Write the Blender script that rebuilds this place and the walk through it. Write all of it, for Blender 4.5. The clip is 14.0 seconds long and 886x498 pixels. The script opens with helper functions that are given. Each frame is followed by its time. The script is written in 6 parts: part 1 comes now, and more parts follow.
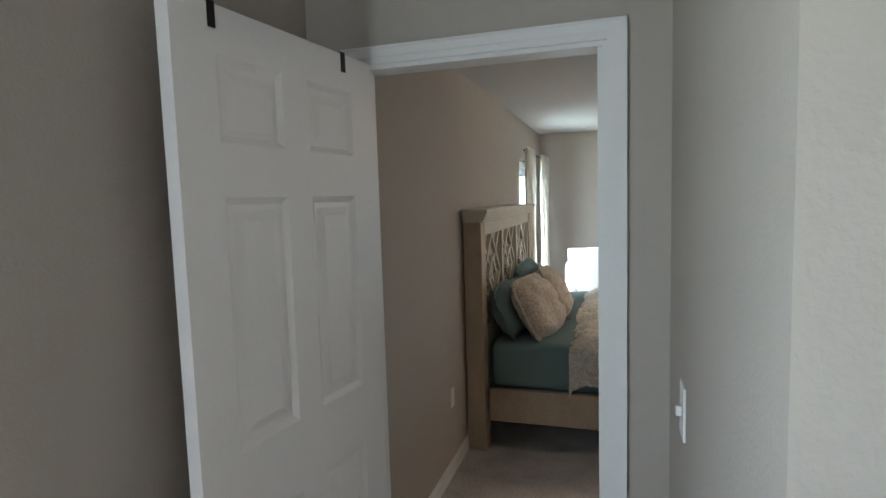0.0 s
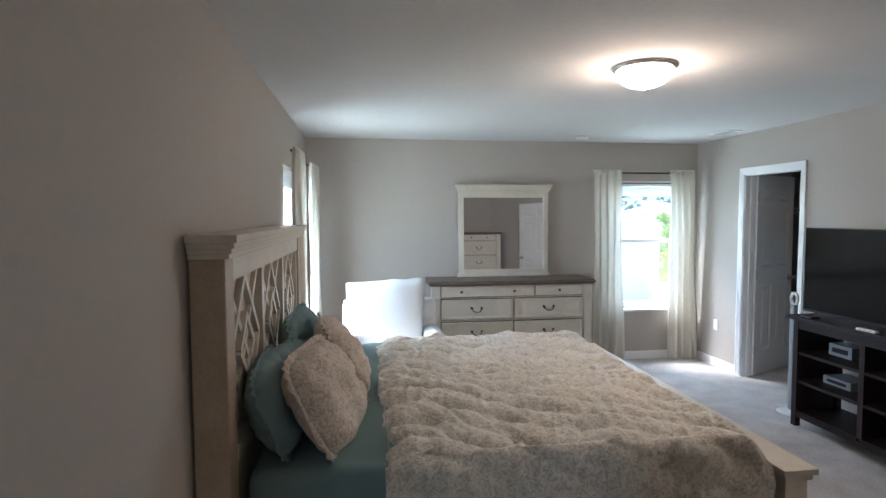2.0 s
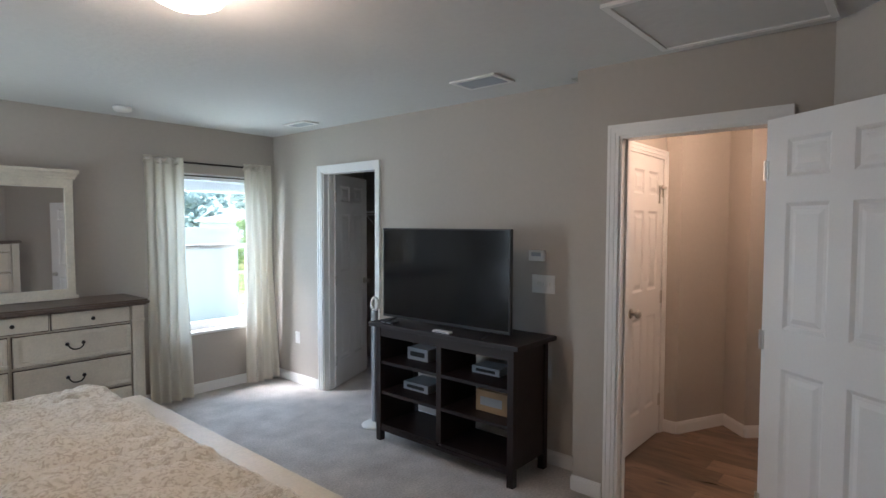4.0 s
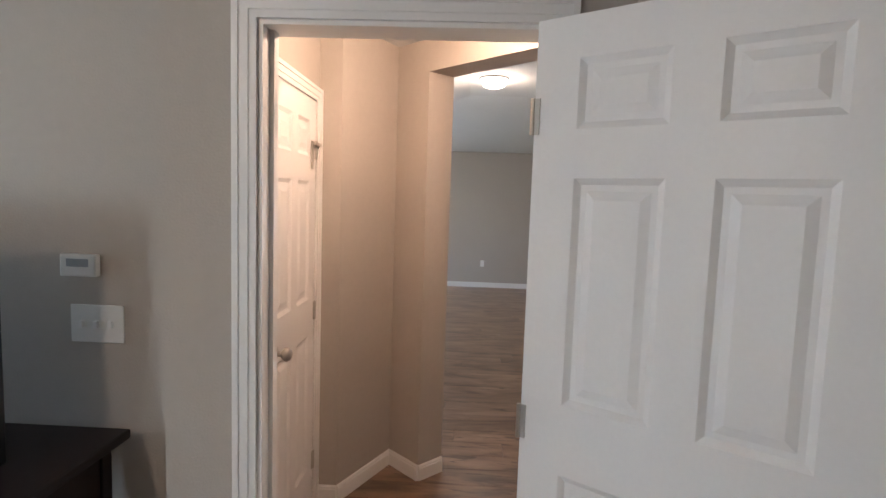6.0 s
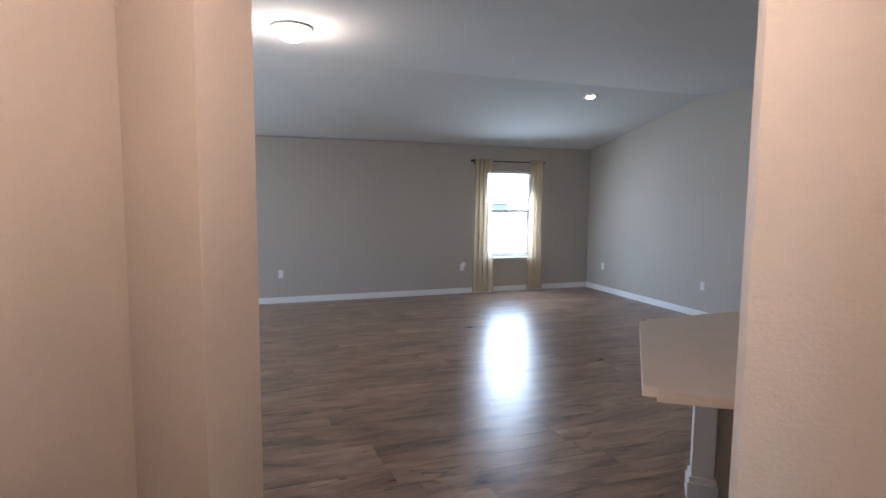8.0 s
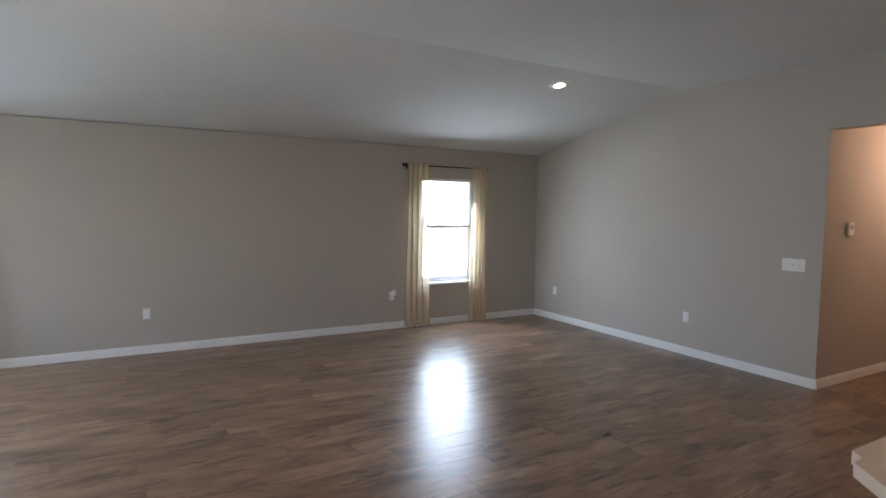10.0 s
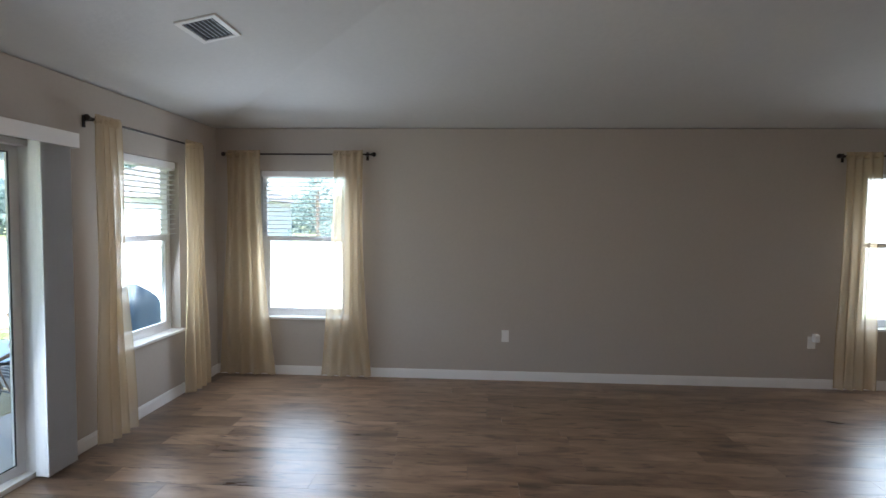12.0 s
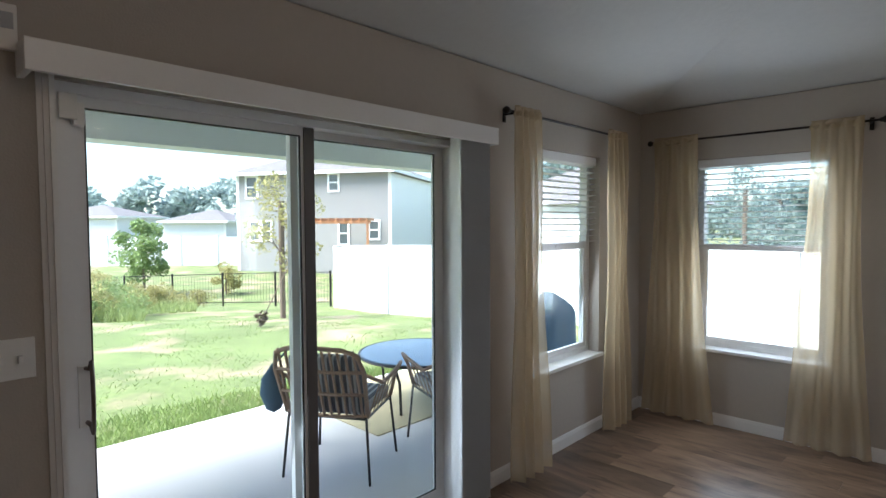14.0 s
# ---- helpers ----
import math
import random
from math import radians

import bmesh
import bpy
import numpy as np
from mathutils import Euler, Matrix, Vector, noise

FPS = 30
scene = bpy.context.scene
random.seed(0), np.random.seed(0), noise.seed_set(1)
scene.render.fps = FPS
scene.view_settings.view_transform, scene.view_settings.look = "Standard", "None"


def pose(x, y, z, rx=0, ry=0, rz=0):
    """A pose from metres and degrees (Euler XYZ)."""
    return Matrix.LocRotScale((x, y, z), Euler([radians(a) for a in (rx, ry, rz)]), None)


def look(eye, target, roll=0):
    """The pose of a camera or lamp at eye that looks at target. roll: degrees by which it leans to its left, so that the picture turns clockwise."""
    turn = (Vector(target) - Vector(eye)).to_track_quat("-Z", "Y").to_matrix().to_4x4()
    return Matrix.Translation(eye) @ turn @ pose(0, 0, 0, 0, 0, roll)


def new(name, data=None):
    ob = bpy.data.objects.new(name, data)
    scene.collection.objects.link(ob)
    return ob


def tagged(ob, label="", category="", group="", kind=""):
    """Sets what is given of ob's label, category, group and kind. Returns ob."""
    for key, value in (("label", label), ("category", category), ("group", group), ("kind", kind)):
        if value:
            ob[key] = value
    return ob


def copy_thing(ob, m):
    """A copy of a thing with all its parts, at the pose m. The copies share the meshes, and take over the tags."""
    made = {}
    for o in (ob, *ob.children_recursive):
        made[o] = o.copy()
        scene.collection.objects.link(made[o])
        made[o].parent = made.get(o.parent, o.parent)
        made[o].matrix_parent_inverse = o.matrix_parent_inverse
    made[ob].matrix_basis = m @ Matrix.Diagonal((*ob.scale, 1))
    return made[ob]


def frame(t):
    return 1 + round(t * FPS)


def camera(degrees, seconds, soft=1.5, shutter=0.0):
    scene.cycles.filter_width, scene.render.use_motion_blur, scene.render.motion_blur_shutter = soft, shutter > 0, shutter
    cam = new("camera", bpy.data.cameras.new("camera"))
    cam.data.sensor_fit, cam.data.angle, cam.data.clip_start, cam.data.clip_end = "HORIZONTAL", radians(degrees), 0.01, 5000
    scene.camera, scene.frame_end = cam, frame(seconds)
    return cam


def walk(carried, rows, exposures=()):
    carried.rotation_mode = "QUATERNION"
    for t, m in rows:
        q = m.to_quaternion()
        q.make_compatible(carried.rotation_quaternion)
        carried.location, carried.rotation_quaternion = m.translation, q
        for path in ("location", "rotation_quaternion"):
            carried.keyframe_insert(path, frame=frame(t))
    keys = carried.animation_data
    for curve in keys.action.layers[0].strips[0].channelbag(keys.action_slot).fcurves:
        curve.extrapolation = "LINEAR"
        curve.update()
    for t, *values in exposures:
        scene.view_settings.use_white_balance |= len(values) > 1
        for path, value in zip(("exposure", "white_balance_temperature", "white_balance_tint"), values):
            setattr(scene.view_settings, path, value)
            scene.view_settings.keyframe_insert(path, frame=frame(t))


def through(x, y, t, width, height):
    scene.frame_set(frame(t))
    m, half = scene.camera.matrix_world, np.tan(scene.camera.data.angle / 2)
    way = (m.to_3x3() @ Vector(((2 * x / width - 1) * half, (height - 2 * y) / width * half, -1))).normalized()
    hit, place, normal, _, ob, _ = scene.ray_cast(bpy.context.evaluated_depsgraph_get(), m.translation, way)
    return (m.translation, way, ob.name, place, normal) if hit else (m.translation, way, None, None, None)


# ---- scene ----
cam = camera(77.6, 14.0)
PATH = [
    (0, (-0.093, -0.199, 1.646), (-0.691, 1.701, 1.465), -1.7),
    (0.5, (-0.258, 0.163, 1.651), (-0.725, 2.1, 1.474), -1.1),
    (1, (-0.404, 0.58, 1.622), (-0.68, 2.555, 1.473), -0.8),
    (1.5, (-0.470, 0.908, 1.626), (-0.499, 2.904, 1.501), -0.5),
    (2, (-0.430, 1.250, 1.632), (-0.155, 3.227, 1.513), -0.2),
    (2.2, (-0.393, 1.375, 1.608), (0.009, 3.331, 1.502), -0.1),
    (2.5, (-0.335, 1.506, 1.62), (0.225, 3.423, 1.504), -0.2),
    (3, (-0.249, 1.743, 1.582), (0.586, 3.558, 1.484), -0.0),
    (3.5, (-0.103, 1.956, 1.581), (1.066, 3.577, 1.487), 0.1),
    (4, (0.153, 2.127, 1.56), (1.671, 3.426, 1.472), 0.2),
    (4.2, (0.252, 2.206, 1.571), (1.888, 3.352, 1.481), 0.2),
    (6.3, (1.885, 2.875, 1.605), (3.876, 2.843, 1.419), 1.2),
    (6.5, (2.035, 2.904, 1.597), (4.024, 2.808, 1.414), 0.5),
    (7, (2.456, 2.949, 1.597), (4.431, 2.696, 1.412), 0.3),
    (7.5, (2.84, 2.952, 1.565), (4.786, 2.531, 1.383), 0.3),
    (8, (3.238, 2.932, 1.604), (5.113, 2.264, 1.413), 0.5),
    (8.2, (3.406, 2.875, 1.612), (5.245, 2.113, 1.417), 0.7),
    (10.3, (5.226, 2.599, 1.586), (6.962, 1.615, 1.444), 0.8),
    (10.5, (5.385, 2.603, 1.559), (7.155, 1.681, 1.436), 0.6),
    (11, (5.746, 2.653, 1.477), (7.632, 1.994, 1.392), 0.7),
    (11.5, (6.063, 2.758, 1.548), (8.039, 2.465, 1.45), 0.7),
    (12, (6.297, 2.782, 1.551), (8.291, 2.899, 1.449), 0.6),
    (12.5, (6.542, 2.883, 1.564), (8.481, 3.366, 1.464), 0.4),
    (13, (6.778, 3.008, 1.559), (8.597, 3.834, 1.46), 0.3),
    (13.5, (7.012, 3.151, 1.552), (8.649, 4.296, 1.452), 0.1),
    (14, (7.202, 3.359, 1.546), (8.642, 4.744, 1.456), -0.3),
]
EXPOSURES = [(0, 2.6, 5950, 10), (0.5, 2.9, 6000, 10), (1, 2.95, 6150, 12), (1.5, 2.9, 6100, 13), (2, 2.75, 5600, 13), (4.2, 2.5, 5780, 14), (6.5, 3.05, 5850, 14), (7.3, 3.02, 5850, 14), (8, 3.05, 5250, 13), (10.5, 2.75, 5800, 13), (12, 2.3, 5900, 13), (13, 2.0, 5850, 13), (14, 1.7, 5950, 12)]
walk(cam, [(t, look(eye, target, roll)) for t, eye, target, roll in PATH], EXPOSURES)

# ---- world and lights ----
world = bpy.data.worlds.new("world")
scene.world = world
world.use_nodes = True
wn = world.node_tree.nodes
sky = wn.new("ShaderNodeTexSky")
sky.sky_type, sky.sun_disc = "NISHITA", False
sky.sun_elevation, sky.sun_rotation = radians(56), radians(297)
sky.dust_density = 1.2
wn["Background"].inputs["Strength"].default_value = 0.15
world.node_tree.links.new(sky.outputs[0], wn["Background"].inputs["Color"])

sun_data = bpy.data.lights.new("sun", "SUN")
sun_data.energy, sun_data.angle, sun_data.color = 5.0, radians(40), (1.0, 0.95, 0.88)
sun = new("sun", sun_data)
sun.matrix_world = look((-0.50 * 20, 0.25 * 20, 0.83 * 20), (0, 0, 0))


def lamp_area(name, eye, target, sx, sy, power, color):
    d = bpy.data.lights.new(name, "AREA")
    d.shape, d.size, d.size_y, d.energy, d.color = "RECTANGLE", sx, sy, power, color
    ob = new(name, d)
    ob.matrix_world = look(eye, target)
    return ob


def lamp_point(name, at, power, color, r=0.09):
    d = bpy.data.lights.new(name, "POINT")
    d.energy, d.color, d.shadow_soft_size = power, color, r
    ob = new(name, d)
    ob.location = at
    return ob


lamp_area("window_light_north", (2.7, 7.32, 1.32), (2.7, 5.0, 1.0), 0.9, 1.4, 6.0, (0.78, 0.92, 1.0))
lamp_area("window_light_west", (-1.26, 6.0, 1.32), (1.0, 6.1, 1.1), 1.1, 1.4, 7.5, (0.78, 0.92, 1.0))
lamp_point("bedroom_bulb", (1.08, 4.12, 2.27), 2.8, (1.0, 0.72, 0.5))
lamp_point("living_bulb", (8.0, 2.55, 2.70), 2.7, (1.0, 0.74, 0.52))
lamp_point("vestibule_bulb", (3.80, 2.84, 2.28), 4.7, (1.0, 0.66, 0.43))
lamp_point("foyer_bulb", (6.9, -4.2, 2.25), 5, (1.0, 0.6, 0.36))

# Cool light added to brighten the passage wall, from an assumed, unseen window.
lamp_area("assumed_window_light", (-1.10, -0.8, 1.5), (0.6, 0.3, 1.3), 0.9, 0.9, 4.0, (0.82, 0.94, 1.0))
lamp_area("window_light_east", (11.69, 4.48, 1.30), (9.0, 4.0, 0.4), 0.78, 1.30, 4.4, (0.86, 0.94, 1.0))
lamp_area("window_light_east", (11.69, -1.27, 1.30), (9.0, -1.0, 0.4), 0.78, 1.30, 5.6, (0.86, 0.94, 1.0))
lamp_area("window_light_garden", (10.53, 5.42, 1.30), (10.3, 3.0, 0.8), 0.78, 1.30, 2.4, (0.86, 0.94, 1.0))
lamp_area("slider_light_garden", (8.46, 5.35, 1.0), (8.3, 3.0, 0.4), 1.5, 1.75, 3.6, (0.88, 0.95, 1.0))
# Unseen fill lamp added behind the start to lift the passage and its door.
lamp_point("bath_fill_lamp", (1.2, -0.9, 2.25), 1.2, (1.0, 0.78, 0.66))


# ---- materials ----
def material(name, color, rough=0.6, metal=0.0, var=0.06, scale=3.0, fine=60.0, bump=0.0, bump_scale=200.0, spec=0.5, depth=0.002):
    """Principled surface with variation at two scales and a fine relief."""
    m = bpy.data.materials.new(name)
    m.use_nodes = True
    n, l = m.node_tree.nodes, m.node_tree.links
    p = n["Principled BSDF"]
    p.inputs["Roughness"].default_value, p.inputs["Metallic"].default_value = rough, metal
    p.inputs["Specular IOR Level"].default_value = spec
    tc = n.new("ShaderNodeTexCoord")
    a, b = n.new("ShaderNodeTexNoise"), n.new("ShaderNodeTexNoise")
    a.inputs["Scale"].default_value, b.inputs["Scale"].default_value = scale, fine
    a.inputs["Detail"].default_value = 4
    l.new(tc.outputs["Object"], a.inputs["Vector"])
    l.new(tc.outputs["Object"], b.inputs["Vector"])
    add = n.new("ShaderNodeMath")
    add.operation = "ADD"
    l.new(a.outputs["Fac"], add.inputs[0])
    l.new(b.outputs["Fac"], add.inputs[1])
    r = n.new("ShaderNodeMapRange")
    r.inputs["From Min"].default_value, r.inputs["From Max"].default_value = 0.6, 1.4
    r.inputs["To Min"].default_value, r.inputs["To Max"].default_value = 1 - var, 1 + var
    l.new(add.outputs[0], r.inputs["Value"])
    mul = n.new("ShaderNodeVectorMath")
    mul.operation = "SCALE"
    mul.inputs[0].default_value = color
    l.new(r.outputs[0], mul.inputs["Scale"])
    l.new(mul.outputs[0], p.inputs["Base Color"])
    if bump:
        c = n.new("ShaderNodeTexNoise")
        c.inputs["Scale"].default_value, c.inputs["Detail"].default_value = bump_scale, 3
        l.new(tc.outputs["Object"], c.inputs["Vector"])
        bp = n.new("ShaderNodeBump")
        bp.inputs["Strength"].default_value, bp.inputs["Distance"].default_value = bump, depth
        l.new(c.outputs["Fac"], bp.inputs["Height"])
        l.new(bp.outputs[0], p.inputs["Normal"])
    return m


def glow(name, color, strength):
    m = bpy.data.materials.new(name)
    m.use_nodes = True
    p = m.node_tree.nodes["Principled BSDF"]
    p.inputs["Base Color"].default_value = (*color, 1)
    p.inputs["Emission Color"].default_value = (*color, 1)
    p.inputs["Emission Strength"].default_value = strength
    return m


def glass_material():
    m = bpy.data.materials.new("clear_glass")
    m.use_nodes = True
    n, l = m.node_tree.nodes, m.node_tree.links
    n.clear()
    out, mix, tr, gl, fr, pw, ml = (n.new("ShaderNode" + s) for s in ("OutputMaterial", "MixShader", "BsdfTransparent", "BsdfGlossy", "LayerWeight", "Math", "Math"))
    tr.inputs[0].default_value = (0.94, 0.97, 0.96, 1)
    gl.inputs["Roughness"].default_value = 0.02
    fr.inputs["Blend"].default_value = 0.5
    pw.operation, ml.operation = "POWER", "MULTIPLY_ADD"
    pw.inputs[1].default_value = 4.0
    ml.inputs[1].default_value, ml.inputs[2].default_value = 0.6, 0.03
    l.new(fr.outputs["Facing"], pw.inputs[0])
    l.new(pw.outputs[0], ml.inputs[0])
    l.new(ml.outputs[0], mix.inputs[0])
    l.new(tr.outputs[0], mix.inputs[1])
    l.new(gl.outputs[0], mix.inputs[2])
    l.new(mix.outputs[0], out.inputs[0])
    return m


def sheer_material(name, color, clear, through=0.45):
    """A thin woven cloth that lets light through."""
    m = bpy.data.materials.new(name)
    m.use_nodes = True
    n, l = m.node_tree.nodes, m.node_tree.links
    p = n["Principled BSDF"]
    p.inputs["Base Color"].default_value = (*color, 1)
    p.inputs["Roughness"].default_value = 0.9
    tl, tr, m1, m2 = (n.new("ShaderNode" + s) for s in ("BsdfTranslucent", "BsdfTransparent", "MixShader", "MixShader"))
    tl.inputs[0].default_value = (*color, 1)
    m1.inputs[0].default_value, m2.inputs[0].default_value = through, clear
    l.new(p.outputs[0], m1.inputs[1])
    l.new(tl.outputs[0], m1.inputs[2])
    l.new(m1.outputs[0], m2.inputs[1])
    l.new(tr.outputs[0], m2.inputs[2])
    tc, w = n.new("ShaderNodeTexCoord"), n.new("ShaderNodeTexNoise")
    w.inputs["Scale"].default_value = 300
    bp = n.new("ShaderNodeBump")
    bp.inputs["Strength"].default_value, bp.inputs["Distance"].default_value = 0.3, 0.001
    l.new(tc.outputs["Object"], w.inputs["Vector"])
    l.new(w.outputs["Fac"], bp.inputs["Height"])
    l.new(bp.outputs[0], p.inputs["Normal"])
    l.new(m2.outputs[0], n["Material Output"].inputs[0])
    return m


def plank_material():
    """Brown oak-look planks: each board has its own tone, long grain and dark streaks along y."""
    m = bpy.data.materials.new("oak_plank")
    m.use_nodes = True
    n, l = m.node_tree.nodes, m.node_tree.links
    p = n["Principled BSDF"]
    geo, info, isl = n.new("ShaderNodeNewGeometry"), n.new("ShaderNodeObjectInfo"), n.new("ShaderNodeMath")
    isl.operation = "ADD"
    l.new(info.outputs["Random"], isl.inputs[0])
    l.new(geo.outputs["Random Per Island"], isl.inputs[1])
    off = n.new("ShaderNodeVectorMath")
    off.operation = "MULTIPLY_ADD"
    comb = n.new("ShaderNodeCombineXYZ")
    for i in range(3):
        l.new(isl.outputs[0], comb.inputs[i])
    l.new(comb.outputs[0], off.inputs[0])
    off.inputs[1].default_value = (37, 53, 11)
    l.new(geo.outputs["Position"], off.inputs[2])
    mp = n.new("ShaderNodeMapping")
    mp.inputs["Scale"].default_value = (8, 2.1, 1)
    l.new(off.outputs[0], mp.inputs["Vector"])
    g1 = n.new("ShaderNodeTexNoise")
    g1.inputs["Scale"].default_value, g1.inputs["Detail"].default_value, g1.inputs["Roughness"].default_value = 1.0, 6, 0.6
    g1.inputs["Distortion"].default_value = 0.6
    l.new(mp.outputs[0], g1.inputs["Vector"])
    mp2 = n.new("ShaderNodeMapping")
    mp2.inputs["Scale"].default_value = (110, 5, 1)
    l.new(off.outputs[0], mp2.inputs["Vector"])
    g2 = n.new("ShaderNodeTexNoise")
    g2.inputs["Scale"].default_value, g2.inputs["Detail"].default_value = 1.0, 4
    l.new(mp2.outputs[0], g2.inputs["Vector"])
    ramp = n.new("ShaderNodeValToRGB")
    e = ramp.color_ramp.elements
    e[0].position, e[0].color = 0.30, (0.065, 0.039, 0.025, 1)
    e[1].position, e[1].color = 0.72, (0.32, 0.215, 0.14, 1)
    k = e.new(0.43)
    k.color = (0.165, 0.103, 0.066, 1)
    l.new(g1.outputs["Fac"], ramp.inputs["Fac"])
    tone = n.new("ShaderNodeMapRange")
    tone.inputs["From Max"].default_value = 2.0
    tone.inputs["To Min"].default_value, tone.inputs["To Max"].default_value = 0.60, 1.42
    wrap = n.new("ShaderNodeMath")
    wrap.operation = "WRAP"
    wrap.inputs[1].default_value, wrap.inputs[2].default_value = 2.0, 0.0
    l.new(isl.outputs[0], wrap.inputs[0])
    l.new(wrap.outputs[0], tone.inputs["Value"])
    fine = n.new("ShaderNodeMapRange")
    fine.inputs["To Min"].default_value, fine.inputs["To Max"].default_value = 0.88, 1.12
    l.new(g2.outputs["Fac"], fine.inputs["Value"])
    mm = n.new("ShaderNodeMath")
    mm.operation = "MULTIPLY"
    l.new(tone.outputs[0], mm.inputs[0])
    l.new(fine.outputs[0], mm.inputs[1])
    sc = n.new("ShaderNodeVectorMath")
    sc.operation = "SCALE"
    l.new(ramp.outputs[0], sc.inputs[0])
    l.new(mm.outputs[0], sc.inputs["Scale"])
    mp3, g3, kr, kn = (n.new("ShaderNode" + k) for k in ("Mapping", "TexNoise", "ValToRGB", "MixRGB"))
    mp3.inputs["Scale"].default_value = (21, 3.6, 1)
    l.new(off.outputs[0], mp3.inputs["Vector"])
    g3.inputs["Scale"].default_value, g3.inputs["Detail"].default_value, g3.inputs["Distortion"].default_value = 1.0, 3, 1.2
    l.new(mp3.outputs[0], g3.inputs["Vector"])
    kr.color_ramp.elements[0].position, kr.color_ramp.elements[1].position = 0.60, 0.70
    kr.color_ramp.elements[1].color = (0.75, 0.75, 0.75, 1)
    l.new(g3.outputs["Fac"], kr.inputs["Fac"])
    kn.inputs[2].default_value = (0.045, 0.026, 0.017, 1)
    l.new(kr.outputs[0], kn.inputs[0])
    l.new(sc.outputs[0], kn.inputs[1])
    l.new(kn.outputs[0], p.inputs["Base Color"])
    rr = n.new("ShaderNodeMapRange")
    rr.inputs["To Min"].default_value, rr.inputs["To Max"].default_value = 0.24, 0.36
    l.new(g1.outputs["Fac"], rr.inputs["Value"])
    l.new(rr.outputs[0], p.inputs["Roughness"])
    bp = n.new("ShaderNodeBump")
    bp.inputs["Strength"].default_value, bp.inputs["Distance"].default_value = 0.15, 0.001
    l.new(g2.outputs["Fac"], bp.inputs["Height"])
    l.new(bp.outputs[0], p.inputs["Normal"])
    return m


def floral_material(name, base, motif, light):
    """Cream cloth with scattered tan and grey-green flower sprays."""
    m = bpy.data.materials.new(name)
    m.use_nodes = True
    n, l = m.node_tree.nodes, m.node_tree.links
    p = n["Principled BSDF"]
    p.inputs["Roughness"].default_value = 0.95
    p.inputs["Sheen Weight"].default_value = 0.3
    tc = n.new("ShaderNodeTexCoord")
    a, b, c = n.new("ShaderNodeTexNoise"), n.new("ShaderNodeTexVoronoi"), n.new("ShaderNodeTexNoise")
    a.inputs["Scale"].default_value, a.inputs["Detail"].default_value, a.inputs["Distortion"].default_value = 34, 6, 2.0
    b.inputs["Scale"].default_value = 48
    c.inputs["Scale"].default_value, c.inputs["Detail"].default_value = 70, 4
    for t in (a, b, c):
        l.new(tc.outputs["Object"], t.inputs["Vector"])
    r1 = n.new("ShaderNodeValToRGB")
    r1.color_ramp.elements[0].position, r1.color_ramp.elements[1].position = 0.47, 0.58
    l.new(a.outputs["Fac"], r1.inputs["Fac"])
    r2 = n.new("ShaderNodeValToRGB")
    r2.color_ramp.elements[0].position, r2.color_ramp.elements[1].position = 0.22, 0.42
    r2.color_ramp.elements[0].color, r2.color_ramp.elements[1].color = (1, 1, 1, 1), (0, 0, 0, 1)
    l.new(b.outputs["Distance"], r2.inputs["Fac"])
    mx1, mx2 = n.new("ShaderNodeMixRGB"), n.new("ShaderNodeMixRGB")
    mx1.inputs[1].default_value, mx1.inputs[2].default_value = (*base, 1), (*motif, 1)
    l.new(r1.outputs[0], mx1.inputs[0])
    mx2.inputs[2].default_value = (*light, 1)
    l.new(mx1.outputs[0], mx2.inputs[1])
    k = n.new("ShaderNodeMath")
    k.operation = "MULTIPLY"
    k.inputs[1].default_value = 0.45
    l.new(r2.outputs[0], k.inputs[0])
    l.new(k.outputs[0], mx2.inputs[0])
    l.new(mx2.outputs[0], p.inputs["Base Color"])
    bp = n.new("ShaderNodeBump")
    bp.inputs["Strength"].default_value, bp.inputs["Distance"].default_value = 0.6, 0.008
    l.new(c.outputs["Fac"], bp.inputs["Height"])
    l.new(bp.outputs[0], p.inputs["Normal"])
    return m


M_WALL = material("greige_wall_paint", (0.455, 0.412, 0.362), 0.75, var=0.03, scale=1.2, fine=30, bump=0.5, bump_scale=130, spec=0.3)
M_CEIL = material("textured_ceiling", (0.65, 0.645, 0.625), 0.9, var=0.03, scale=2, fine=25, bump=0.55, bump_scale=26, spec=0.2, depth=0.004)
M_TRIM = material("white_trim_paint", (0.80, 0.79, 0.77), 0.35, var=0.02, scale=4, fine=80, bump=0.1, bump_scale=90)
M_DOOR = material("white_door_paint", (0.80, 0.78, 0.76), 0.42, var=0.02, scale=4, fine=80, bump=0.15, bump_scale=120)
M_CARPET = material("pale_carpet", (0.60, 0.56, 0.53), 0.98, var=0.28, scale=5, fine=75, bump=1.0, bump_scale=180, spec=0.1, depth=0.01)
M_PLANK = plank_material()
M_GLASS = glass_material()
M_VINYL = material("white_vinyl", (0.80, 0.80, 0.80), 0.35, var=0.02)
M_CREAM = material("antique_cream_paint", (0.62, 0.56, 0.46), 0.5, var=0.10, scale=8, fine=70, bump=0.2, bump_scale=60)
# Tan glaze for posts and rails, with their shade browned into the colour.
M_CREAM2 = material("shaded_tan_glaze", (0.44, 0.34, 0.235), 0.5, var=0.15, scale=9, fine=70, bump=0.2, bump_scale=60)
M_BROWNTOP = material("weathered_brown_top", (0.12, 0.085, 0.065), 0.45, var=0.25, scale=10, fine=90, bump=0.2)
M_ESPRESSO = material("espresso_wood", (0.013, 0.005, 0.004), 0.5, var=0.25, scale=12, fine=90, bump=0.1)
M_BLACK = material("black_plastic", (0.012, 0.012, 0.013), 0.35, var=0.1)
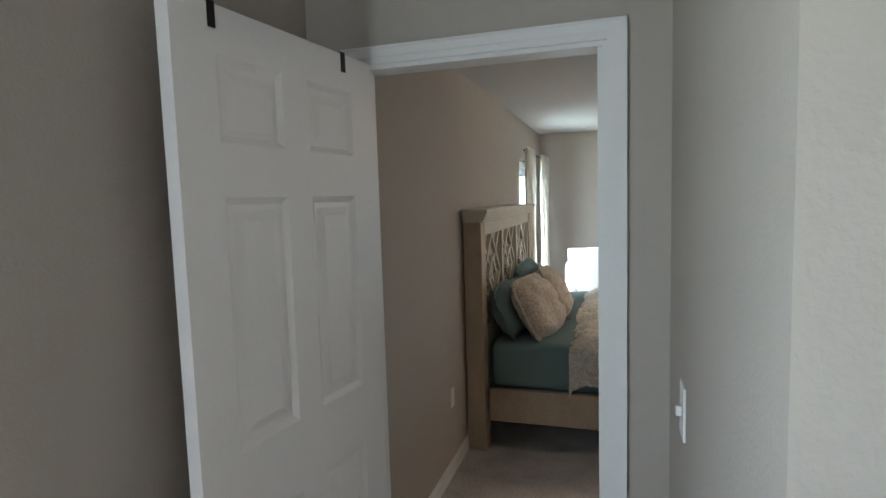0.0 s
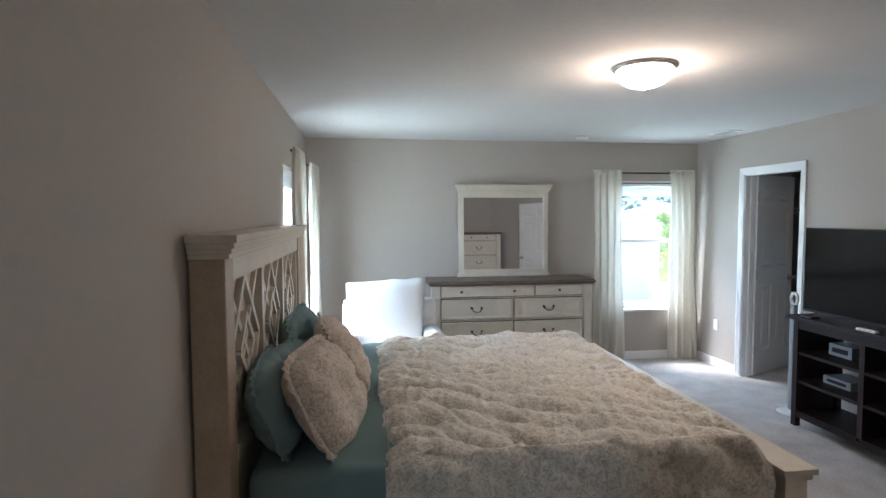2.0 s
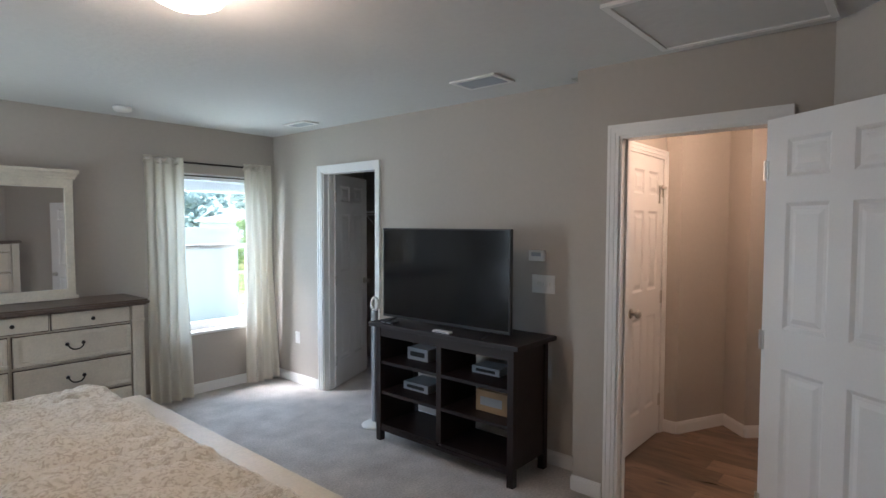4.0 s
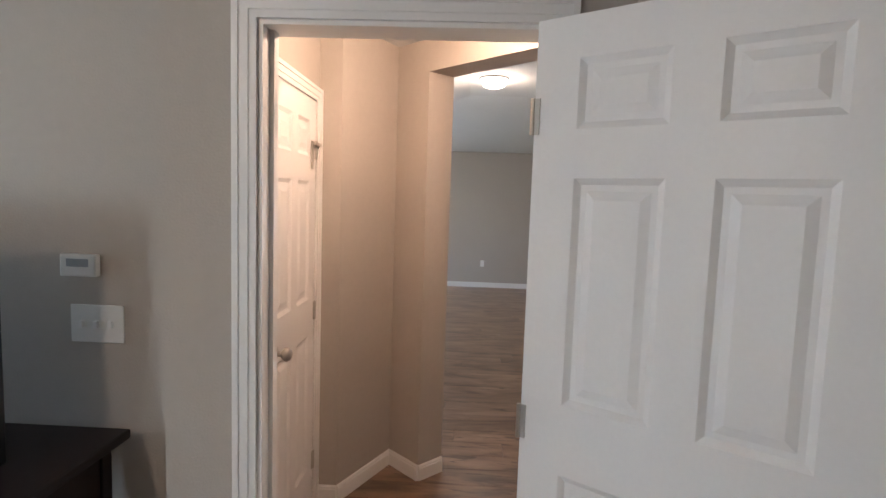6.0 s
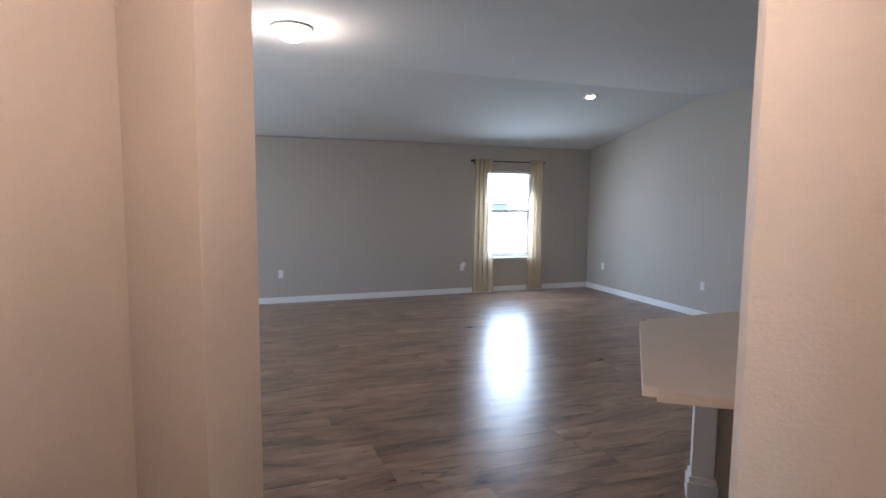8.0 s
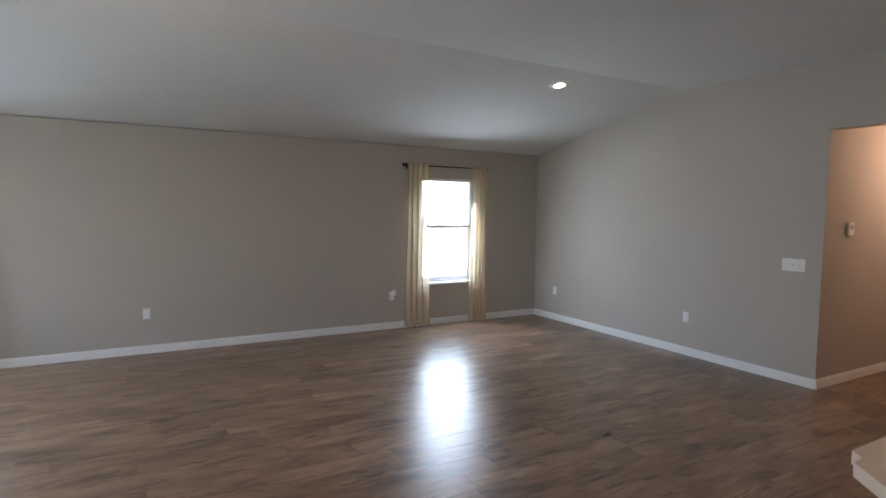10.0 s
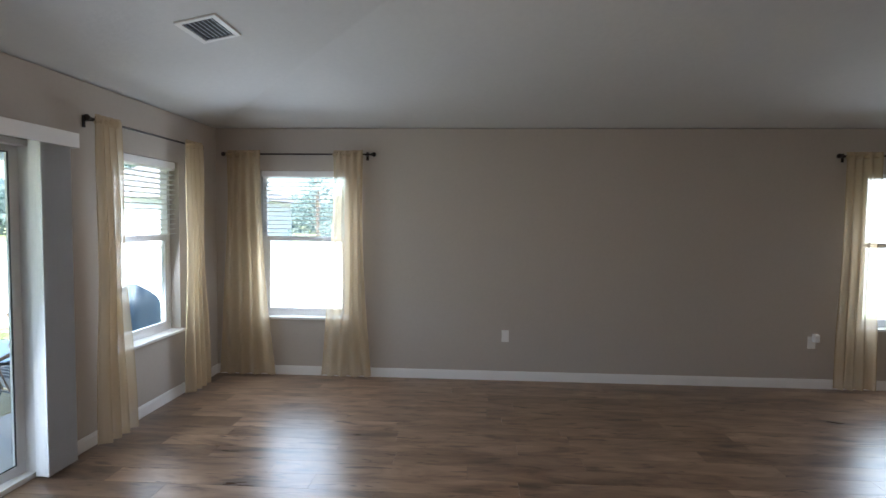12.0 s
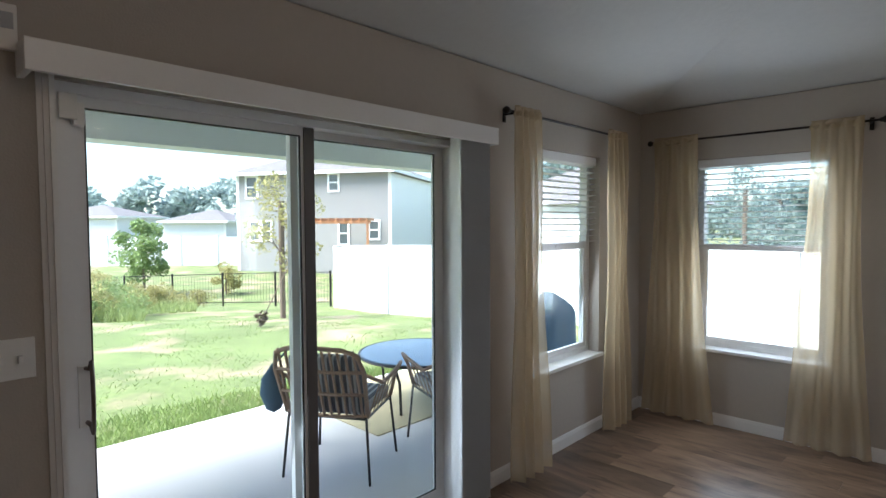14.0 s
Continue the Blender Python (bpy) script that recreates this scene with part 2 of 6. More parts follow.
M_SCREEN = material("dark_screen", (0.006, 0.007, 0.009), 0.12, var=0.05)
M_IRON = material("dark_iron", (0.03, 0.025, 0.022), 0.4, 0.8, var=0.2)
M_NICKEL = material("brushed_nickel", (0.55, 0.52, 0.48), 0.28, 1.0, var=0.06)
M_WHITEPLASTIC = material("white_plastic", (0.78, 0.77, 0.74), 0.4, var=0.02)
M_MIRROR = material("mirror_silver", (0.86, 0.87, 0.87), 0.015, 1.0, var=0.005)
M_DUVET = floral_material("floral_comforter", (0.68, 0.63, 0.54), (0.50, 0.44, 0.35), (0.75, 0.70, 0.63))
M_SHAM = floral_material("floral_sham", (0.60, 0.51, 0.41), (0.45, 0.35, 0.26), (0.70, 0.63, 0.54))
M_TEAL = material("teal_cotton", (0.165, 0.24, 0.235), 0.9, var=0.08, scale=6, fine=150, bump=0.5, bump_scale=500)
M_SLIP = material("white_slipcover", (0.72, 0.72, 0.71), 0.95, var=0.03, scale=5, fine=150, bump=0.4, bump_scale=400)
M_CURTAIN = sheer_material("cream_curtain_cloth", (0.70, 0.66, 0.57), 0.0, 0.18)
M_SHEER = sheer_material("sheer_beige_voile", (0.68, 0.55, 0.36), 0.38)
M_BLIND = material("white_blind", (0.82, 0.82, 0.82), 0.5, var=0.02)
M_CARD = material("cardboard", (0.40, 0.27, 0.15), 0.9, var=0.1)
M_GREYBOX = material("grey_appliance", (0.35, 0.37, 0.40), 0.4, var=0.05)
M_COUNTER = material("cream_laminate", (0.66, 0.56, 0.47), 0.35, var=0.06, scale=8, fine=140)
M_CONCRETE = material("patio_concrete", (0.64, 0.62, 0.60), 0.9, var=0.10, scale=1.5, fine=40, bump=0.5, bump_scale=120)
M_GRASS = material("lawn", (0.13, 0.165, 0.055), 0.95, var=0.5, scale=0.8, fine=18, bump=1.0, bump_scale=60)
def grass_patches(m):
    """Dry tan patches and longer dark tufts in the lawn."""
    n, l = m.node_tree.nodes, m.node_tree.links
    p = n["Principled BSDF"]
    old = p.inputs["Base Color"].links[0].from_socket
    geo, a, r, mx = (n.new("ShaderNode" + k) for k in ("NewGeometry", "TexNoise", "ValToRGB", "MixRGB"))
    a.inputs["Scale"].default_value, a.inputs["Detail"].default_value = 0.9, 9
    l.new(geo.outputs["Position"], a.inputs["Vector"])
    l.new(a.outputs["Fac"], r.inputs["Fac"])
    r.color_ramp.elements[0].position, r.color_ramp.elements[1].position = 0.50, 0.66
    mx.inputs[2].default_value = (0.30, 0.235, 0.155, 1)
    l.new(r.outputs[0], mx.inputs[0])
    l.new(old, mx.inputs[1])
    l.new(mx.outputs[0], p.inputs["Base Color"])


grass_patches(M_GRASS)
M_SOFFIT = material("soffit_paint", (0.52, 0.57, 0.57), 0.8, var=0.02)
M_STUCCO = material("exterior_wall", (0.31, 0.30, 0.29), 0.9, var=0.04)
M_PALEWALL = material("pale_exterior", (0.70, 0.70, 0.70), 0.8, var=0.04)
M_ROOF = material("grey_shingles", (0.16, 0.15, 0.15), 0.9, var=0.2, scale=2, fine=12)
def leaf_material(name, color, through):
    """Leaves that let light through."""
    m = material(name, color, 0.7, var=0.4, scale=1.5, fine=9)
    n, l = m.node_tree.nodes, m.node_tree.links
    tl, mx = n.new("ShaderNodeBsdfTranslucent"), n.new("ShaderNodeMixShader")
    tl.inputs[0].default_value = (*through, 1)
    mx.inputs[0].default_value = 0.5
    l.new(n["Principled BSDF"].outputs[0], mx.inputs[1])
    l.new(tl.outputs[0], mx.inputs[2])
    l.new(mx.outputs[0], n["Material Output"].inputs[0])
    return m


M_LEAF = leaf_material("green_leaves", (0.15, 0.21, 0.09), (0.34, 0.46, 0.18))
# Far leaves paled and blued: the distance haze is put into their colour.
M_FARLEAF = leaf_material("leaves_with_painted_haze", (0.22, 0.27, 0.25), (0.42, 0.52, 0.50))
M_YLEAF = leaf_material("yellow_green_leaves", (0.24, 0.24, 0.09), (0.5, 0.45, 0.2))
M_BARK = material("bark", (0.17, 0.13, 0.10), 0.95, var=0.2, bump=0.6, bump_scale=40)
M_WICKER = material("tan_rope", (0.36, 0.24, 0.17), 0.8, var=0.15, scale=20, fine=200, bump=0.6, bump_scale=300)
M_SLATE = material("grey_cushion", (0.11, 0.11, 0.125), 0.95, var=0.1, bump=0.4)
def stripes(m):
    """Narrow pale stripes across the cushion's width."""
    n, l = m.node_tree.nodes, m.node_tree.links
    p = n["Principled BSDF"]
    old = p.inputs["Base Color"].links[0].from_socket
    tc, w, r, mx = (n.new("ShaderNode" + k) for k in ("TexCoord", "TexWave", "ValToRGB", "MixRGB"))
    w.inputs["Scale"].default_value, w.inputs["Distortion"].default_value = 7.0, 0.3
    l.new(tc.outputs["Object"], w.inputs["Vector"])
    l.new(w.outputs["Fac"], r.inputs["Fac"])
    r.color_ramp.elements[0].position, r.color_ramp.elements[1].position = 0.62, 0.72
    mx.inputs[2].default_value = (0.42, 0.41, 0.40, 1)
    l.new(r.outputs[0], mx.inputs[0])
    l.new(old, mx.inputs[1])
    l.new(mx.outputs[0], p.inputs["Base Color"])


stripes(M_SLATE)
M_BLUECLOTH = material("blue_cloth", (0.07, 0.13, 0.18), 0.9, var=0.1, bump=0.4)
M_TABLEGLASS = material("frosted_table_glass", (0.16, 0.21, 0.25), 0.10, var=0.02)
M_RUG = material("yellow_rug", (0.48, 0.42, 0.26), 0.95, var=0.15, scale=5, fine=90, bump=0.6)
M_ORANGE = material("orange_cedar", (0.50, 0.24, 0.12), 0.7, var=0.1)
M_LAMPGLASS = glow("lit_lamp_glass", (1.0, 0.86, 0.70), 2.2)
M_CANGLOW = glow("lit_lens", (1.0, 0.74, 0.50), 4.5)
M_DARKPANE = material("dark_window_pane", (0.10, 0.12, 0.13), 0.1, var=0.05)


# ---- builders ----
def ready(bm, name, mat, smooth=False):
    me = bpy.data.meshes.new(name)
    bm.normal_update()
    bm.to_mesh(me)
    bm.free()
    me.materials.append(mat)
    if smooth:
        me.polygons.foreach_set("use_smooth", [True] * len(me.polygons))
    return me


def part(name, bm, mat, parent, label="", smooth=False):
    ob = new(name, ready(bm, name, mat, smooth))
    ob.parent = parent
    return tagged(ob, label)


def thing(name, at, label, category, group="", turn=0):
    ob = new(name)
    ob.matrix_world = pose(*at, 0, 0, turn)
    ob.empty_display_size = 0.1
    return tagged(ob, label, category, group)


def single(name, bm, mat, label="", category="", kind="", smooth=False, at=None):
    ob = new(name, ready(bm, name, mat, smooth))
    if at:
        ob.matrix_world = at
    return tagged(ob, label, category, "", kind)


def box(bm, x0, x1, y0, y1, z0, z1, bevel=0.0, m=None):
    r = bmesh.ops.create_cube(bm, size=1.0)
    vs = r["verts"]
    for v in vs:
        v.co = Vector(((x0 + x1) / 2 + v.co.x * (x1 - x0), (y0 + y1) / 2 + v.co.y * (y1 - y0), (z0 + z1) / 2 + v.co.z * (z1 - z0)))
    if bevel:
        es = list({e for v in vs for e in v.link_edges})
        r2 = bmesh.ops.bevel(bm, geom=es, offset=bevel, segments=2, affect="EDGES", profile=0.6)
        vs = list({v for f in r2["faces"] for v in f.verts} | {v for v in vs if v.is_valid})
    if m is not None:
        bmesh.ops.transform(bm, matrix=m, verts=vs)
    return vs


def cyl(bm, p0, p1, r0, r1=None, seg=12):
    p0, p1 = Vector(p0), Vector(p1)
    r1 = r0 if r1 is None else r1
    d = p1 - p0
    m = Matrix.Translation((p0 + p1) / 2) @ d.to_track_quat("Z", "Y").to_matrix().to_4x4()
    return bmesh.ops.create_cone(bm, cap_ends=True, segments=seg, radius1=r0, radius2=r1, depth=d.length, matrix=m)["verts"]


def tube(bm, pts, r, seg=8):
    """A round bar along a bent line."""
    pts = [Vector(p) for p in pts]
    rings = []
    for i, p in enumerate(pts):
        d = (pts[min(i + 1, len(pts) - 1)] - pts[max(i - 1, 0)]).normalized()
        a = d.orthogonal().normalized() if i == 0 else (prev - d * prev.dot(d)).normalized()
        prev = a
        b = d.cross(a)
        rings.append([bm.verts.new(p + (a * math.cos(k * math.tau / seg) + b * math.sin(k * math.tau / seg)) * r) for k in range(seg)])
    for q, w in zip(rings, rings[1:]):
        for k in range(seg):
            bm.faces.new((q[k], q[(k + 1) % seg], w[(k + 1) % seg], w[k]))
    bm.faces.new(rings[0][::-1])
    bm.faces.new(rings[-1])


def lathe(bm, prof, seg=28, at=(0, 0, 0)):
    """Turns a profile of (radius, height) about the z axis."""
    at = Vector(at)
    rings = [[bm.verts.new(at + Vector((max(r, 1e-4) * math.cos(k * math.tau / seg), max(r, 1e-4) * math.sin(k * math.tau / seg), z))) for k in range(seg)] for r, z in prof]
    for q, w in zip(rings, rings[1:]):
        for k in range(seg):
            bm.faces.new((q[k], q[(k + 1) % seg], w[(k + 1) % seg], w[k]))
    bmesh.ops.recalc_face_normals(bm, faces=bm.faces[:])


def prism(bm, pts, z0, z1):
    lo = [bm.verts.new((x, y, z0)) for x, y in pts]
    hi = [bm.verts.new((x, y, z1)) for x, y in pts]
    n = len(pts)
    for i in range(n):
        bm.faces.new((lo[i], lo[(i + 1) % n], hi[(i + 1) % n], hi[i]))
    bm.faces.new(lo[::-1])
    bm.faces.new(hi)
    bmesh.ops.recalc_face_normals(bm, faces=bm.faces[:])


def wall(name, p0, p1, thick, z1, holes=(), z0=0.0, mat=None):
    """A wall whose inner face runs from p0 to p1; its thickness goes to the right of that way. Holes: along, along, low, high."""
    a, b = Vector((*p0, 0)), Vector((*p1, 0))
    d = b - a
    ang = math.degrees(math.atan2(d.y, d.x))
    m = pose(a.x, a.y, 0, 0, 0, ang)
    bm = bmesh.new()
    cuts = sorted(holes)
    s = 0.0
    for h0, h1, lo, hi in cuts:
        if h0 > s:
            box(bm, s, h0, -thick, 0, z0, z1)
        if lo > z0:
            box(bm, h0, h1, -thick, 0, z0, lo)
        if hi < z1:
            box(bm, h0, h1, -thick, 0, hi, z1)
        s = h1
    if s < d.length:
        box(bm, s, d.length, -thick, 0, z0, z1)
    ob = single(name, bm, mat or M_WALL, kind="structure")
    ob.matrix_world = m
    return ob


def run(name, p0, p1, skip=(), h=0.09):
    """A baseboard along a wall, with a moulded top, standing off to the left of the way."""
    a, b = Vector((*p0, 0)), Vector((*p1, 0))
    d = b - a
    bm = bmesh.new()
    s, segs = 0.0, []
    for h0, h1 in sorted(skip):
        segs.append((s, h0))
        s = h1
    segs.append((s, d.length))
    for u, v in segs:
        if v - u < 0.01:
            continue
        box(bm, u, v, 0.0, 0.013, 0, h - 0.018)
        box(bm, u, v, 0.0, 0.009, h - 0.018, h - 0.006)
        box(bm, u, v, 0.0, 0.005, h - 0.006, h)
    ob = single(name, bm, M_TRIM, kind="structure")
    ob.matrix_world = pose(a.x, a.y, 0, 0, 0, math.degrees(math.atan2(d.y, d.x)))


def casing(name, at, turn, w, h, thick, both=True, extra=0.057):
    """A door's casing and jambs round an opening of width w along local x, wall from y=0 to y=thick behind."""
    t = thing(name, (at[0], at[1], 0), "white painted door casing with moulded edges set in the greige wall", "door frame", turn=turn)
    t["kind"] = "structure"
    bm = bmesh.new()
    box(bm, 0, 0.018, 0.002, thick - 0.002, 0, h)
    box(bm, w - 0.018, w, 0.002, thick - 0.002, 0, h)
    box(bm, 0.018, w - 0.018, 0.002, thick - 0.002, h - 0.018, h)
    box(bm, 0.018, 0.030, thick * 0.45, thick * 0.45 + 0.035, 0, h - 0.018)
    box(bm, w - 0.030, w - 0.018, thick * 0.45, thick * 0.45 + 0.035, 0, h - 0.018)
    part("jamb", bm, M_TRIM, t)
    for side in ((-1, 0), (1, thick)) if both else ((-1, 0),):
        s, y = side
        bm = bmesh.new()
        for d0, d1, th in ((-0.005, 0.015, 0.010), (0.015, 0.040, 0.014), (0.040, extra, 0.018)):
            ya, yb = sorted((y, y + s * th))
            box(bm, -d1, -d0, ya, yb, 0, h + d1)
            box(bm, w + d0, w + d1, ya, yb, 0, h + d1)
            box(bm, -d0, w + d0, ya, yb, h + d0, h + d1)
        part("casing", bm, M_TRIM, t)
    return t


def six_panel_door(name, hinge, turn, w, h, label, knob_side=1, flip=False, knob=True, hooks=False):
    """A moulded six-panel leaf from its hinge edge along local x; thickness 35 mm in y."""
    t = thing(name, (hinge[0], hinge[1], 0.012), label, "door", turn=turn)
    th, rec = 0.035, 0.009
    bm = bmesh.new()
    sx = 0.115 * min(1, w / 0.76)
    mid = 0.10 * min(1, w / 0.76)
    xs = [sx, (w - mid) / 2, (w + mid) / 2, w - sx]
    zs = [0.24, 0.91, 1.09, 1.65, 1.765, h - 0.10]
    box(bm, 0, xs[0], 0, th, 0, h)
    box(bm, xs[3], w, 0, th, 0, h)
    box(bm, xs[1], xs[2], 0, th, 0, h)
    for x0, x1 in ((xs[0], xs[1]), (xs[2], xs[3])):
        for z0, z1 in ((0, zs[0]), (zs[1], zs[2]), (zs[3], zs[4]), (zs[5], h)):
            box(bm, x0, x1, 0, th, z0, z1)
    part("leaf_frame", bm, M_DOOR, t)
    for x0, x1 in ((xs[0], xs[1]), (xs[2], xs[3])):
        for z0, z1 in ((zs[0], zs[1]), (zs[2], zs[3]), (zs[4], zs[5])):
            bm = bmesh.new()
            for y, s in ((0, 1), (th, -1)):
                o = [(x0, y, z0), (x1, y, z0), (x1, y, z1), (x0, y, z1)]
                loops = []
                for inset, depth in ((0.0, 0.0), (0.016, rec), (0.030, rec), (0.052, 0.003)):
                    loops.append([bm.verts.new((min(max(x, x0 + inset), x1 - inset), y + s * depth, min(max(z, z0 + inset), z1 - inset))) for x, _, z in o])
                for q, r in zip(loops, loops[1:]):
                    for k in range(4):
                        bm.faces.new((q[k], q[(k + 1) % 4], r[(k + 1) % 4], r[k]))
                bm.faces.new(loops[-1])
            bmesh.ops.recalc_face_normals(bm, faces=bm.faces[:])
            part("panel", bm, M_DOOR, t)
    for s, y in ((-1, 0), (1, th)) if knob else ():
            bm = bmesh.new()
            kx = w - 0.065
            cyl(bm, (kx, y, 0.96), (kx, y + s * 0.008, 0.96), 0.032, seg=20)
            cyl(bm, (kx, y + s * 0.008, 0.96), (kx, y + s * 0.035, 0.96), 0.011, seg=12)
            bmesh.ops.create_uvsphere(bm, u_segments=16, v_segments=10, radius=0.028, matrix=Matrix.Translation((kx, y + s * 0.052, 0.96)) @ Matrix.Diagonal((1, 0.8, 1, 1)))
            part("knob", bm, M_NICKEL, t, "brushed nickel door knob", smooth=True)
    for z in (0.25, 1.02, 1.80):
        bm = bmesh.new()
        yk = th + 0.004 if flip else -0.004
        cyl(bm, (-0.004, yk, z - 0.045), (-0.004, yk, z + 0.045), 0.006, seg=8)
        box(bm, 0.0, 0.015, min(yk, 0 if not flip else th), max(yk, 0 if not flip else th), z - 0.044, z + 0.044)
        part("hinge", bm, M_NICKEL, t, "brushed nickel hinge")
    return t


def window(name, at, turn, w, z0, z1, zmid, thick, blind=0.0, label=""):
    """A single-hung window in an opening of width w along local x; the wall's depth is local +y; sill towards -y."""
    t = thing(name, (at[0], at[1], 0), label or "white single-hung vinyl window with a painted sill in the greige wall", "window", turn=turn)
    t["kind"] = "structure"
    f = 0.04
    y0, y1 = thick - 0.075, thick - 0.015
    bm = bmesh.new()
    box(bm, 0, f, y0, y1, z0, z1)
    box(bm, w - f, w, y0, y1, z0, z1)
    box(bm, f, w - f, y0, y1, z1 - f, z1)
    box(bm, f, w - f, y0, y1, z0, z0 + f)
    part("window_frame", bm, M_VINYL, t)
    bm = bmesh.new()
    box(bm, f, w - f, y0 + 0.005, y0 + 0.035, zmid - 0.025, zmid + 0.02)
    box(bm, f, f + 0.03, y0 + 0.005, y0 + 0.03, z0 + f, zmid - 0.025)
    box(bm, w - f - 0.03, w - f, y0 + 0.005, y0 + 0.03, z0 + f, zmid - 0.025)
    box(bm, f + 0.03, w - f - 0.03, y0 + 0.005, y0 + 0.03, z0 + f, z0 + f + 0.035)
    part("sash", bm, M_VINYL, t)
    bm = bmesh.new()
    box(bm, w / 2 - 0.03, w / 2 + 0.03, y0 - 0.005, y0 + 0.005, zmid - 0.006, zmid + 0.014, 0.002)
    part("latch", bm, M_VINYL, t)
    for a, b, y in ((z0 + f + 0.035, zmid - 0.025, y0 + 0.018), (zmid + 0.02, z1 - f, y0 + 0.045)):
        bm = bmesh.new()
        box(bm, f + (0.03 if a < zmid - 0.1 else 0), w - f - (0.03 if a < zmid - 0.1 else 0), y, y + 0.004, a, b)
        part("pane", bm, M_GLASS, t).visible_shadow = False
    bm = bmesh.new()
    box(bm, -0.03, w + 0.03, -0.03, 0.0, z0 - 0.022, z0 + 0.003, 0.004)
    box(bm, 0, w, 0.0, y0, z0 - 0.012, z0 + 0.003)
    part("window_sill", bm, M_TRIM, t)
    if blind:
        bm = bmesh.new()
        box(bm, 0.01, w - 0.01, y0 - 0.06, y0 - 0.012, z1 - 0.06, z1 - 0.002, 0.003)
        part("blind_headrail", bm, M_BLIND, t)
        zz, n = z1 - 0.07, 0
        while zz > z1 - blind:
            bm = bmesh.new()
            box(bm, 0.012, w - 0.012, -0.022, 0.022, -0.0012, 0.0012, m=pose(0, y0 - 0.036, zz, -8, 0, 0))
            part("slat", bm, M_BLIND, t)
            zz -= 0.042 if blind > 0.2 else 0.009
    return t


def curtain(bm, x0, x1, z0, z1, y, folds, depth, flare=0.0, lean=0.0, seed=0):
    """A hanging cloth with folds that deepen and wander towards the hem."""
    rnd = random.Random(seed)
    nx, nz = folds * 8, 26
    ph = [rnd.uniform(-0.5, 0.5) for _ in range(folds + 2)]
    rows = []
    for j in range(nz + 1):
        v = j / nz
        row = []
        for i in range(nx + 1):
            u = i / nx
            x = (x0 + x1) / 2 + (u - 0.5) * (x1 - x0) * (1 + flare * v * v) + lean * v
            k = u * folds
            a = ph[int(k)] * (1 - k % 1) + ph[int(k) + 1] * (k % 1)
            yy = y + math.sin(k * math.tau + a * (0.4 + 1.6 * v)) * depth * (0.55 + 0.45 * v + 0.25 * a) + 0.008 * math.sin(9 * v + k)
            row.append(bm.verts.new((x + 0.006 * math.sin(7 * v + 2 * k), yy, z1 + (z0 - z1) * v)))
        rows.append(row)
    for a, b in zip(rows, rows[1:]):
        for i in range(nx):
            bm.faces.new((a[i], a[i + 1], b[i + 1], b[i]))


def curtain_set(at, turn, rod, panels, z, mat, label, rod_label, zs=(0.01, 0.06), second=None, depth=0.03, ends=True):
    """A rod with finials and brackets, and its cloth panels, along local x in front of a wall (the wall at local y=0.08)."""
    r = thing("curtain_rod", (at[0], at[1], z), rod_label, "curtain rod", turn=turn)
    bm = bmesh.new()
    cyl(bm, (rod[0], 0, 0), (rod[1], 0, 0), 0.008, seg=10)
    part("rod", bm, M_IRON, r)
    if second:
        bm = bmesh.new()
        cyl(bm, (rod[0] + 0.1, 0.03, second - z), (rod[1] - 0.1, 0.03, second - z), 0.006, seg=8)
        part("inner_rod", bm, M_IRON, r)
    for x, s in ((rod[0], -1), (rod[1], 1)) if ends else ():
        bm = bmesh.new()
        bmesh.ops.create_uvsphere(bm, u_segments=12, v_segments=8, radius=0.022, matrix=Matrix.Translation((x + s * 0.015, 0, 0)))
        cyl(bm, (x - s * 0.012, 0, 0), (x, 0, 0), 0.014, seg=12)
        part("finial", bm, M_IRON, r, smooth=True)
        bm = bmesh.new()
        box(bm, x - s * 0.06 - 0.006, x - s * 0.06 + 0.006, 0, 0.078, -0.012, 0.0)
        box(bm, x - s * 0.06 - 0.012, x - s * 0.06 + 0.012, 0.072, 0.078, -0.05, 0.03)
        part("bracket", bm, M_IRON, r)
    for i, (x0, x1, z0, folds, flare, lean) in enumerate(panels):
        c = thing("curtain", (at[0], at[1], z), label, "curtain", "curtains of the room", turn=turn)
        bm = bmesh.new()
        curtain(bm, x0, x1, z0 - z, 0.018, -0.034 if depth < 0.04 else -0.04, folds, depth, flare, lean, seed=i + int(at[0] * 7))
        part("cloth", bm, mat, c, smooth=True)
        bm = bmesh.new()
        curtain(bm, x0 - 0.003, x1 + 0.003, -0.035, 0.034, -0.030 if depth < 0.04 else -0.036, folds, depth * 0.35, seed=i + int(at[0] * 7))
        part("heading", bm, mat, c, smooth=True)


def wall_plate(name, at, turn, w, h, label, kind="outlet"):
    t = thing(name, at, label, "switch" if kind != "outlet" else "outlet", turn=turn)
    bm = bmesh.new()
    box(bm, -w / 2, w / 2, -0.006, 0, -h / 2, h / 2, 0.002)
    part("plate", bm, M_WHITEPLASTIC, t)
    n = max(1, round(w / 0.065)) if kind == "switch" else 1
    for k in range(n):
        x = (k - (n - 1) / 2) * 0.046
        if kind == "outlet":
            for z in (-0.02, 0.02):
                bm = bmesh.new()
                box(bm, x - 0.016, x + 0.016, -0.009, -0.006, z - 0.014, z + 0.014, 0.001)
                part("socket", bm, M_TRIM, t)
        elif kind == "switch":
            bm = bmesh.new()
            box(bm, x - 0.006, x + 0.006, -0.018, -0.006, -0.012, 0.010, 0.002)
            part("toggle", bm, M_TRIM, t)
    return t


